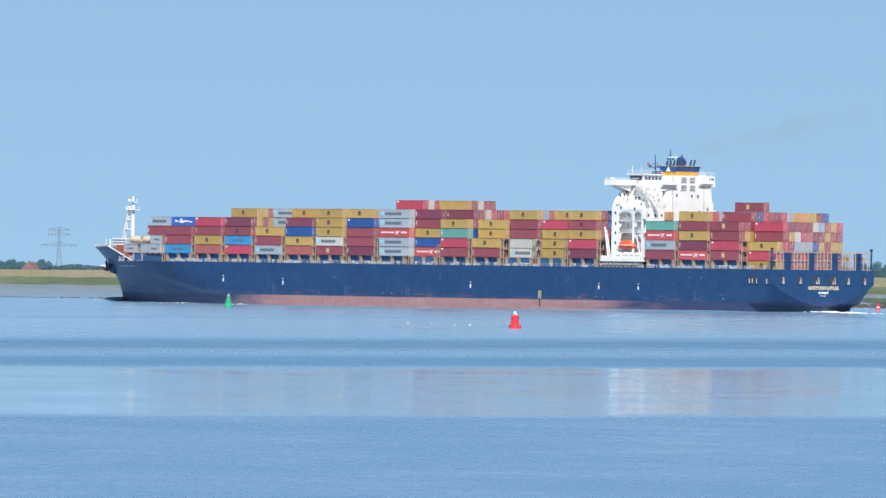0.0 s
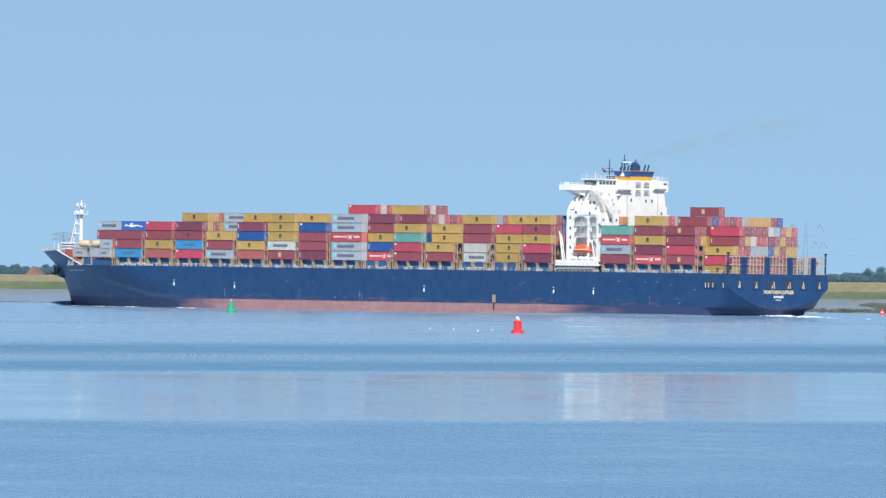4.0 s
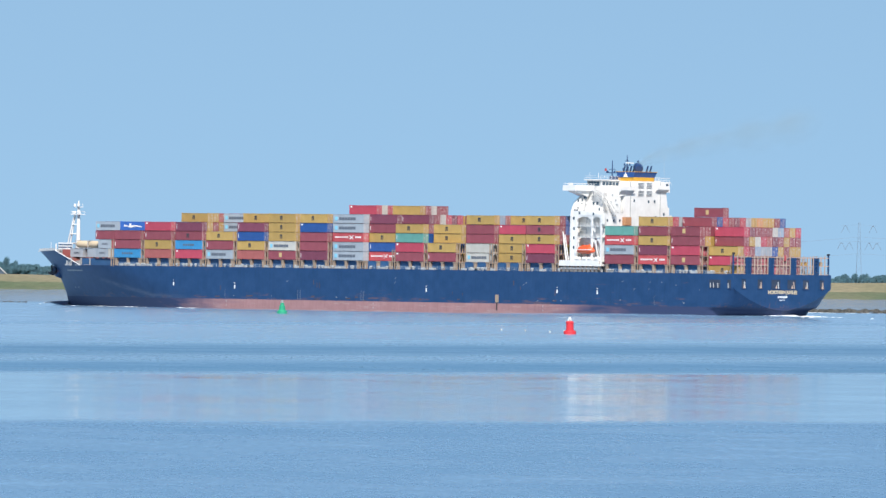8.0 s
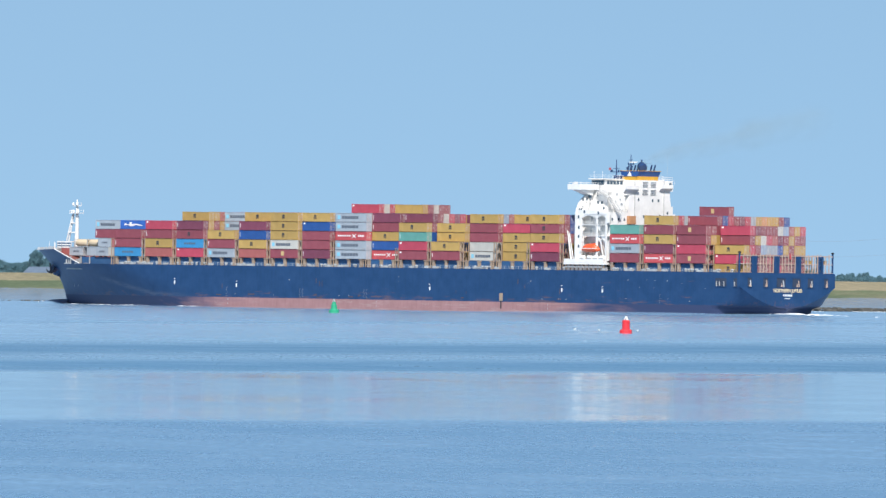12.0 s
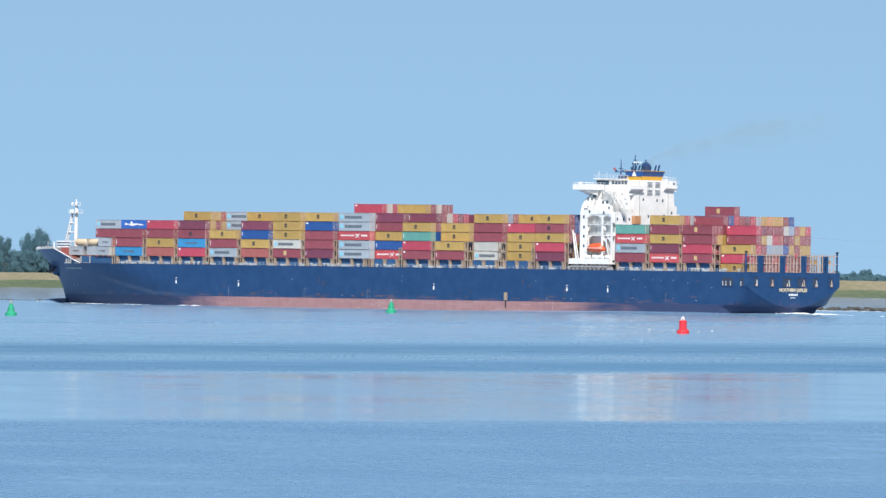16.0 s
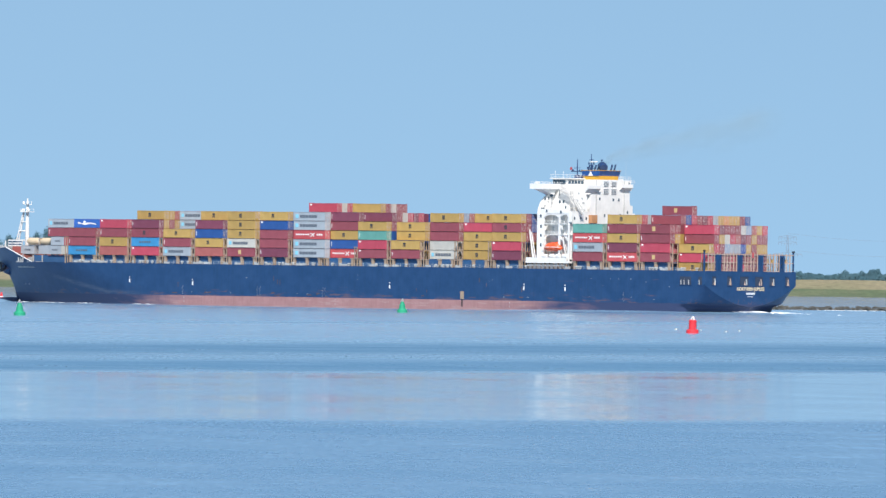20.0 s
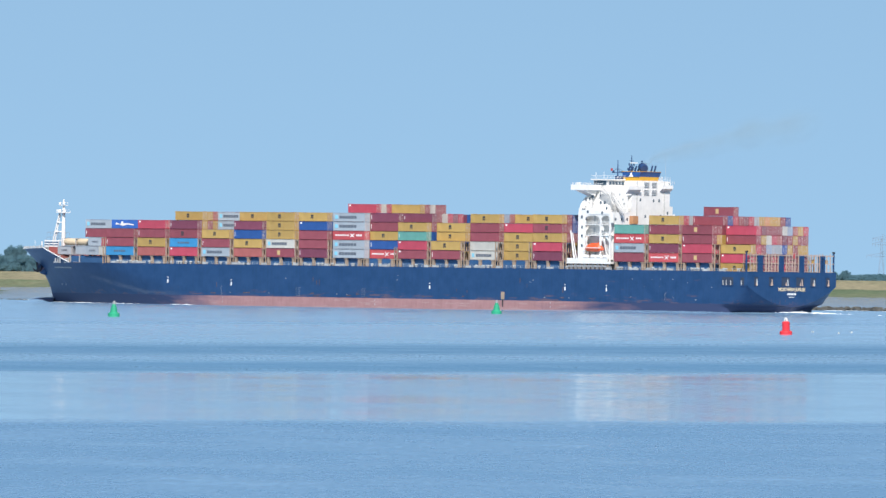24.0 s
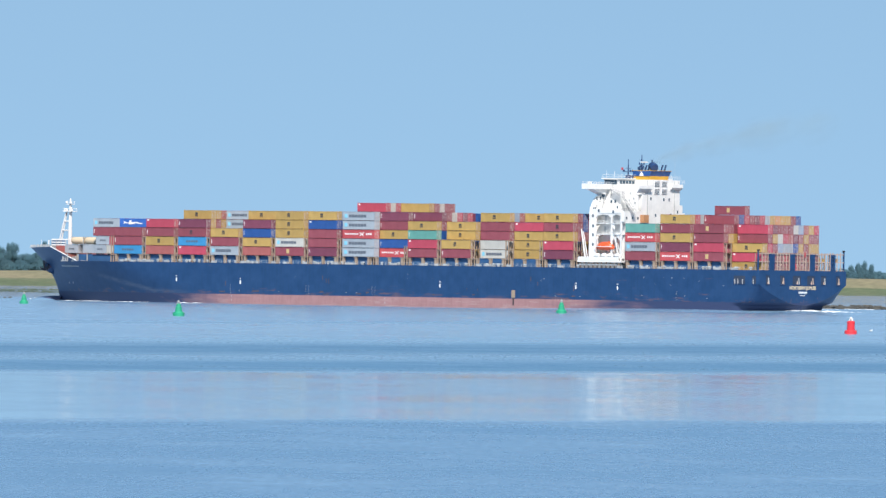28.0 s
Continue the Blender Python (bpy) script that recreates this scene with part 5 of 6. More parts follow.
    for z, y0, y1, x in ((36.4, 9.8, 13.9, -108.1), (31.0, 10.4, 19.6, -113.0)):
        rail = BM()
        for h in (.5, 1.0):
            rod(rail, (x, y0, z + h), (x, y1, z + h), .05, 4)
        n = int((y1 - y0) / 1.3) + 1
        for k in range(n + 1):
            rod(rail, (x, y0 + (y1 - y0) * k / n, z), (x, y0 + (y1 - y0) * k / n, z + 1.0), .04, 4)
        part("deck_rail", rail, STEEL, house)
    for y in (7.4, -5.6):
        part("drain_pipe", rod(BM(), (-113.15, y, 27), (-113.15, y, 41), .12, 6), STEEL, house)
    for y in (17.5, 12.6):
        part("ladder", rod(BM(), (-102.95, y, 31.4), (-102.95, y - 1.2, 35.6), .12, 5), STEEL, house)
    part("steel_locker", box(BM(), -114.7, -113.25, 8.4, 10.9, 27.6, 30.1), BOX["orange"], house, "faded orange steel locker")
    # vent louvres in the casing
    for y in (2.85, -0.75):
        for z in (36.6, 39.0):
            lv = part("vent_louvre", box(BM(), -113.08, -112.98, y - 1.15, y + 1.15, z, z + 1.9), MARK_W, house, "vent louvre with dark slats")
            for k in range(4):
                part("louvre_slat", box(BM(), -113.2, -113.0, y - 1.1, y + 1.1, z + .14 + k * .44, z + .33 + k * .44), VENT, lv)
    # funnel
    fun = part("funnel", prism(BM(), [(-104.9, 41.2), (-111.3, 41.2), (-111.5, 42.4), (-104.8, 42.4)], 'y', -4.7, 4.5), FUNNEL_Y, ship, "blue and yellow banded funnel")
    part("blue_band", prism(BM(), [(-104.8, 42.4), (-111.5, 42.4), (-112.3, 44.0), (-104.4, 44.0)], 'y', -4.9, 4.7), FUNNEL_B, fun, "blue funnel top")
    part("funnel_lip", box(BM(), -112.4, -104.3, -5.0, 4.8, 44.0, 44.14), FUNNEL_Y, fun)
    part("funnel_emblem", prism(BM(), [(-107.2, 42.45), (-109.2, 42.45), (-108.2, 43.9)], 'y', 4.69, 4.76), MARK_W, fun, "white triangle emblem")
    big = lathe(BM(), [(1.1, -1.5), (1.35, -1.0), (1.35, 1.0), (1.0, 1.5)], 16)
    b = part("exhaust_cowl", big, FUNNEL_D, fun, "round dark exhaust cowl")
    b.matrix_basis = pose(-109.2, 0.2, 45.3, 0, 75, -35) @ Matrix.Scale(1.04, 4)
    for x, y, h in ((-106.0, 3.4, 45.8), (-106.4, 2.4, 45.7), (-106.8, 1.3, 45.9), (-107.0, 0.2, 45.9), (-110.6, -2.0, 46.0), (-110.9, -3.2, 46.0)):
        part("exhaust_pipe", rod(BM(), (x, y, 44), (x - .5, y - .2, h), .26, 8), FUNNEL_D, fun)
    # masts on the wheelhouse roof
    mast = part("radar_mast", rod(BM(), (-104.4, 0.2, 41.6), (-104.4, 0.2, 49.2), .3, 8, .1), FUNNEL_D, house, "dark radar mast")
    for z, w in ((44.6, 1.8), (46.0, 1.3), (47.4, .8)):
        part("mast_arm", box(BM(), -104.6, -104.2, .2 - w, .2 + w, z, z + .16), FUNNEL_D, mast)
    part("radar_scanner", box(BM(), -104.7, -104.3, -2.4, 0.8, 46.7, 47.0), MARK_W, mast)
    part("aerial_pole", rod(BM(), (-105.4, -3.6, 44.0), (-105.4, -3.6, 47.3), .06, 5), FUNNEL_D, mast)
    part("aerial_ball", lathe(BM(), [(.08, 0), (.3, .25), (.3, .45), (.08, .7)], 8, (-105.4, -3.6, 47.0)), FUNNEL_D, mast)
    for y in (-1.2, 1.6):
        part("mast_stay", rod(BM(), (-104.4, y, 41.6), (-104.4, .2, 45.6), .12, 5), FUNNEL_D, mast)
    for y, z in ((-1.5, 44.76), (1.9, 44.76), (-.9, 46.16), (1.3, 46.16), (5.0, 43.8), (7.9, 43.8), (8.3, 43.8), (4.0, 43.8)):
        part("signal_lamp", lathe(BM(), [(.16, 0), (.22, .12), (.22, .4), (.1, .55)], 8, (-104.4 if z > 44 else -103.8, y, z)), FUNNEL_D, mast)
    part("mast_house", box(BM(), -104.8, -103.2, 2.4, 6.6, 41.6, 42.6), FUNNEL_D, house, "dark blue mast base")
    m2 = part("signal_mast", rod(BM(), (-103.8, 6.0, 41.6), (-103.8, 6.0, 47.6), .24, 8, .1), FUNNEL_D, house)
    part("mast_arm", box(BM(), -104.0, -103.6, 3.4, 8.6, 43.6, 43.8), FUNNEL_D, m2)
    part("mast_arm", box(BM(), -104.0, -103.6, 4.8, 7.2, 44.7, 44.85), FUNNEL_D, m2)
    part("signal_flag", box(BM(), -104.1, -103.2, 8.7, 8.74, 44.2, 45.0), BOX["scarlet"], house, "small red flag")
    for x, y in ((-99.6, 11.5), (-105.0, -9), (-100.5, -4), (-99.8, 8.0)):
        part("antenna", rod(BM(), (x, y, 41.6), (x, y, 43.8), .05, 5), MARK_W, house)
    part("satellite_dome", lathe(BM(), [(.3, 0), (.6, .4), (.75, .8), (.6, 1.2), (.25, 1.5)], 12, (-102.5, -9.5, 41.6)), MARK_W, house)
    # lifeboat deck, davits, lifeboat
    plat = part("boat_deck", box(BM(), -114.4, -96.4, 14, 21.3, 15.0, 15.6), HOUSE, ship, "white lifeboat deck")
    part("boat_deck_edge", box(BM(), -113.4, -96.6, 21.1, 21.35, 15.6, 16.7), HOUSE, plat)
    part("boat_deck_edge", box(BM(), -114.4, -96.4, -21.3, -14, 15.0, 15.6), HOUSE, plat)
    part("gangway", box(BM(), -113.0, -97.4, 21.35, 21.75, 14.0, 14.45), STEEL, plat, "grey stowed gangway")
    for k in range(10):
        part("deck_support", box(BM(), -97.2 - k * 1.8, -96.9 - k * 1.8, 20.6, 21.0, 13.0, 15.0), TAN, plat)
    part("under_deck_panel", box(BM(), -113.8, -96.8, 20.1, 20.4, 13.05, 15.0), STEEL, plat, "grey steel panel under the boat deck")
    for s in (1, -1):
        for x, z in ((-110.6, 23.7), (-110.6, 27.1), (-112.8, 23.7)):
            part("deck_bracket", prism(BM(), [(x, z), (x + 1.6, z), (x, z - 1.8)], 'y', *sorted((s * 19.8, s * 20.2))), HOUSE, house)
    lb = part("lifeboat", lifeboat(), BOAT, ship, "closed orange lifeboat in its davits", smooth=True)
    lb.matrix_basis = pose(-107.0, 20.2, 20.0)
    part("lifeboat_canopy", canopy(), BOAT, lb, smooth=True)
    part("rubbing_strake", box(BM(), -3.6, 3.6, 1.3, 1.42, -.15, .05), MARK_W, lb)
    for x in (-103.6, -111.2):
        bm = BM()
        rod(bm, (x, 18.6, 15.6), (x, 20.4, 22.6), .26, 6)
        rod(bm, (x, 20.4, 22.6), (x, 18.0, 23.6), .22, 6)
        rod(bm, (x, 17.4, 15.6), (x, 19.2, 21.0), .2, 6)
        part("davit", bm, HOUSE, ship, "white lifeboat davit")
    crane = BM()
    rod(crane, (-98.6, 20.0, 15.6), (-96.8, 20.0, 25.4), .34, 6, .2)
    rod(crane, (-99.6, 20.0, 15.6), (-97.6, 20.0, 24.6), .2, 6, .15)
    part("provision_boom", crane, HOUSE, ship, "white raking provision boom")
    for k, x in enumerate((-104, -107, -109.5, -112.4)):
        r = lathe(BM(), [(.55, -0.9), (.6, -.8), (.6, .8), (.55, .9)], 10)
        o = part("liferaft_canister", r, MARK_W, ship)
        o.matrix_basis = pose(x, 20.6, 17.2, 0, 90, 0)


def lifeboat():
    bm = BM()
    rings = []
    for k in range(11):
        f = k / 10 * 2 - 1
        w = 1.35 * (1 - abs(f) ** 3.2) + 0.08
        ring = []
        for i in range(9):
            a = math.pi * i / 8
            ring.append(bm.verts.new((f * 3.9, w * math.cos(a), -1.25 * math.sin(a) * (1 - abs(f) ** 4 * .5))))
        rings.append(ring)
    for k in range(10):
        for i in range(8):
            bm.faces.new((rings[k][i], rings[k + 1][i], rings[k + 1][i + 1], rings[k][i + 1]))
        bm.faces.new((rings[k][0], rings[k][8], rings[k + 1][8], rings[k + 1][0]))
    bm.faces.new(rings[0])
    bm.faces.new(rings[-1][::-1])
    return bm


def canopy():
    bm = BM()
    rings = []
    for k in range(9):
        f = k / 8 * 2 - 1
        w = 1.28 * (1 - abs(f) ** 4) + 0.06
        h = 1.35 * (1 - abs(f) ** 3) + 0.1 + (0.35 if k == 2 else 0)
        rings.append([bm.verts.new((f * 3.5, w * math.cos(math.pi * i / 8), h * math.sin(math.pi * i / 8) + .02)) for i in range(9)])
    for k in range(8):
        for i in range(8):
            bm.faces.new((rings[k][i], rings[k][i + 1], rings[k + 1][i + 1], rings[k + 1][i]))
    bm.faces.new(rings[0][::-1])
    bm.faces.new(rings[-1])
    return bm


# ---------- containers ----------
RUST = painted("rust_run", (0.085, 0.065, 0.085), 0.7, 0.3, 0.5, 0.1)
ANCHOR = painted("rusty_anchor_steel", (0.035, 0.035, 0.045), 0.6, 0.6, 0.5, 0.0)
VENT = painted("grey_louvre_paint", (0.16, 0.18, 0.2), 0.6, 0.0, 0.2, 0.0)
W, H = 2.438, 2.87
meshes = {}


def box_parts(length, color):
    """Corrugated body, frame, doors and lock rods of one container; its origin is the middle of its base."""
    key = (length, color)
    if key in meshes:
        return meshes[key]
    h = length / 2
    body = BM()
    n = int(length / 0.56)
    for s in (1, -1):
        prev = None
        for k in range(n * 2 + 1):
            x = -h + .12 + (length - .24) * k / (n * 2)
            y = s * (W / 2 - (.02 if k % 2 else .075))
            cur = (body.verts.new((x, y, .16)), body.verts.new((x, y, H - .12)))
            if prev:
                body.faces.new((prev[0], cur[0], cur[1], prev[1]))
            prev = cur
    box(body, -h + .1, h - .1, -W / 2 + .1, W / 2 - .1, .14, H - .12)
    box(body, h - .1, h - .04, -W / 2 + .1, W / 2 - .1, .16, H - .12)
    frame_bm = BM()
    for sx in (-1, 1):
        for sy in (-1, 1):
            x, y = sx * (h - .08), sy * (W / 2 - .08)
            box(frame_bm, x - .08, x + .08, y - .08, y + .08, 0, H)
    for sy in (-1, 1):
        y = sy * (W / 2 - .05)
        for z in (.13, H - .12):
            box(frame_bm, -h + .16, h - .16, y - .05, y + .05, z - .07, z + .06)
    for sx in (-1, 1):
        x = sx * (h - .05)
        for z in (.08, H - .08):
            box(frame_bm, x - .05, x + .05, -W / 2 + .16, W / 2 - .16, z - .08, z + .08)
    pieces = [("body", body, BOX[color]), ("frame", frame_bm, BOX[color])]
    for s in (1, -1):
        pieces.append(("door", box(BM(), -h + .02, -h + .08, min(s * .02, s * 1.06), max(s * .02, s * 1.06), .17, H - .17), BOX[color]))
    for y in (-.85, -.3, .3, .85):
        bm = rod(BM(), (-h - .01, y, .1), (-h - .01, y, H - .1), .05, 5)
        pieces.append(("lock_rod", box(bm, -h - .06, -h, y - .2, y + .02, 1.05, 1.17), RODS))
    for y, z, w in ((-.58, 2.2, .16), (.62, 1.5, .1)):
        pieces.append(("door_plate", box(BM(), -h - .012, -h + .03, y - w, y + w, z - .11, z + .11), PALE))
    out = []
    for name, bm, m in pieces:
        ob = part(name, bm, m)
        out.append((name, ob.data))
        bpy.data.objects.remove(ob)
    meshes[key] = out
    return out


def plate(key, rects, material):
    """Flat painted marks on the port side: rectangles (x0, x1, z0, z1) as fractions of length and height."""
    if key in meshes:
        return meshes[key]
    length = key[1]
    bm = BM()
    if isinstance(rects, str):
        prism(bm, [(length / 2 - u * length, v * H) for u, v in SHAPES[rects]], 'y', W / 2 - .02, W / 2 + .012)
        rects = ()
    for x0, x1, z0, z1 in rects:
        box(bm, length / 2 - x1 * length, length / 2 - x0 * length, W / 2 - .02, W / 2 + .012, z0 * H, z1 * H)
    ob = part("logo", bm, material)
    meshes[key] = ob.data
    bpy.data.objects.remove(ob)
    return meshes[key]


MARKS = {
    "star": (("sign_square", [(.06, .15, .30, .72)], MARK_C), ("sign_bar", [(.20 + .092 * k, .28 + .092 * k, .35, .65) for k in range(6)], MARK_G)),
    "badge": (("sign_badge", [(.42, .51, .56, .74), (.42, .435, .28, .54), (.455, .47, .28, .54), (.49, .51, .28, .54), (.435, .49, .40, .46)], MARK_D),),
    "pale_badge": (("sign_badge", [(.40, .50, .28, .76)], MARK_Y),),
    "flag": (("sign_bar", [(.08 + .073 * k, .13 + .073 * k, .44, .60) for k in range(6)], MARK_W), ("sign_cross", "cross", MARK_W), ("sign_short_bar", [(.74, .78, .42, .62), (.80, .85, .42, .62), (.87, .92, .42, .62)], MARK_W)),
    "script": (("sign_bar", "wave", MARK_W),),
    "dark_word": (("sign_bar", [(.30 + .087 * k, .36 + .087 * k, .40, .60) for k in range(5)], MARK_G),),
    "square": (("sign_corner", [(.04, .10, .74, .90)], MARK_W),),
    "tick": (("sign_corner", [(.035, .048, .3, .75)], MARK_W),),
    "": (),
}
SHAPES = {
    "cross": [(.53, .70), (.56, .70), (.61, .56), (.66, .72), (.69, .72), (.63, .50), (.67, .30), (.64, .30), (.61, .44), (.56, .28), (.53, .28), (.59, .50)],
    "wave": [(.14, .42), (.17, .70), (.24, .56), (.34, .52), (.36, .80), (.44, .78), (.42, .58), (.62, .60), (.84, .46), (.82, .36), (.60, .46), (.44, .32), (.34, .34), (.32, .44), (.22, .46)],
}
TONE = {"maroon": "maroon", "plum": "dark plum", "red": "bright red", "scarlet": "red", "salmon": "faded salmon red", "yellow": "mustard yellow", "grey": "light grey", "white": "off-white",
        "blue": "dark blue", "sky_blue": "light blue", "green": "sea green", "steel_blue": "grey blue", "orange": "dull orange", "royal_blue": "royal blue"}
SAY = {"star": "with a blue square and dark lettering", "badge": "with a dark badge", "pale_badge": "with a pale yellow badge", "flag": "with white lettering and a flag mark",
       "script": "with white script", "dark_word": "with a dark word mark", "square": "with a small white square", "tick": "with a white corner strip", "": "stacked on deck"}
PROTO = {}


def container(x, row, tier, color, mark="", length=12.19, base=BASE, y=None):
    """x: its forward end on the ship; row 0 lies outermost to port."""
    key = (length, color, mark)
    yy = 21.25 - W / 2 - 2.5 * row if y is None else y
    m = Matrix.Translation((x - length / 2, yy, base + TIER * tier))
    if key in PROTO:
        return carried(copy_thing(PROTO[key], Matrix()), m)
    t = empty("shipping_container", "%s steel %sshipping container %s" % (TONE[color], "short " if length < 7 else "", SAY[mark]), "container", "containers on the ship")
    for name, me in box_parts(length, color):
        share(name, me, t)
    for name, rects, material in MARKS[mark]:
        if name == "sign_bar" and len(rects) > 4 and not isinstance(rects, str):
            for k, r in enumerate(rects):
                share("sign_block", plate((name + mark + str(k), length), [r], material), t)
        else:
            share(name, plate((name + mark, length), rects, material), t)
    PROTO[key] = t
    return carried(t, m)


# one string per bay and row: colours from the lowest tier up; a mark follows a colon, '-' leaves a slot open
STOW = """
-1 2 - - maroon:tick grey:star
0 0 sky_blue:dark_word maroon:tick maroon
0 1 - - - royal_blue:script
1 0 salmon yellow:badge maroon:tick red:square
2 0 red:square sky_blue:dark_word maroon:badge plum:tick
2 1 - - - yellow yellow:badge
2 2 - - - maroon yellow
2 3 - - - yellow salmon
3 0 grey:star maroon:tick yellow:badge
3 3 - - - grey:star grey:star
4 0 salmon yellow:badge blue:tick plum:tick
4 1 - - - - yellow:badge
5 0 maroon:pale_badge white:star yellow:badge yellow:badge yellow:badge
6 0 plum:tick maroon maroon blue:square yellow:badge
8 1 scarlet:flag blue:tick yellow:badge maroon:tick plum:tick
8 5 - - - - - yellow
8 6 - - - - - maroon
8 7 - - - - - white
8 8 - - - - - maroon
8 9 - - - - - maroon
9 0 maroon:square red:square green:tick yellow:badge
9 1 - - - maroon plum:tick
9 2 - - - - maroon
9 3 - - - - white
9 4 - - - - red
9 5 - - - - plum
9 6 - - - - red
10 0 maroon:tick yellow:badge
10 1 - - yellow:badge yellow:badge
11 1 white:star white maroon maroon yellow:badge
11 2 - - - blue steel_blue
11 3 - - - - salmon
11 4 - - - - grey
12 1 yellow:badge yellow:badge yellow:badge red:square
12 3 - - - - yellow:badge
13 0 plum:tick red:square yellow:badge maroon:badge yellow:badge
13 1 - - maroon maroon maroon
13 2 - - maroon blue blue
14 0 maroon grey:star scarlet:flag green
14 1 - - - grey
15 0 scarlet:flag plum:tick yellow:badge maroon:tick yellow:badge
15 1 - - - - red
15 2 - - - - grey
16 0 maroon:pale_badge red:square maroon:tick maroon:pale_badge
16 1 maroon red yellow maroon
16 2 - - - - maroon:tick
16 3 - - - - blue
16 4 - - - - red maroon:pale_badge
16 5 - - - - maroon
16 6 - - - - plum
16 7 - - - - red
16 8 - - - - grey
16 9 - - - - yellow
16 10 - - - - orange
16 11 - - - - yellow
16 12 - - - - yellow
16 13 - - - - maroon
16 14 - - - - blue
"""
# the aftmost bay stands one tier lower
STOW_AFT = """
1 yellow:badge red:square yellow:badge
2 maroon maroon red maroon:tick red:square
3 maroon plum maroon yellow plum
4 plum maroon steel_blue white maroon
5 maroon red grey red maroon
6 maroon maroon grey salmon maroon
7 red plum blue plum white
8 maroon maroon yellow maroon steel_blue
9 plum maroon maroon yellow salmon
10 maroon salmon yellow maroon yellow
11 maroon plum yellow maroon red
"""
HIDDEN_TOP = {-1: 4, 0: 4, 1: 4, 2: 5, 3: 5, 4: 5, 5: 5, 6: 5, 7: 5, 8: 5, 9: 4, 10: 4, 11: 5, 12: 4, 13: 5, 14: 4, 15: 4, 16: 4}


def hidden_material():
    m, nt, b = shader("mixed_container_paint")
    g = nt.nodes.new("ShaderNodeNewGeometry")
    r = ramp(nt, [(0.0, COLORS["maroon"]), (0.3, COLORS["plum"]), (0.45, COLORS["yellow"]), (0.65, COLORS["grey"]), (0.8, COLORS["red"]), (0.9, COLORS["blue"])])
    r.color_ramp.interpolation = 'CONSTANT'
    nt.links.new(g.outputs["Random Per Island"], r.inputs[0])
    nz = noise_tex(nt, coords(nt), 1.2, 5)
    r2 = ramp(nt, [(0.3, (.75, .75, .75)), (0.7, (1.1, 1.1, 1.1))])
    nt.links.new(nz, r2.inputs[0])
    nt.links.new(mix(nt, 'MULTIPLY', 1.0, r.outputs[0], r2.outputs[0]), b.inputs["Base Color"])
    b.inputs["Roughness"].default_value = 0.55
    return m


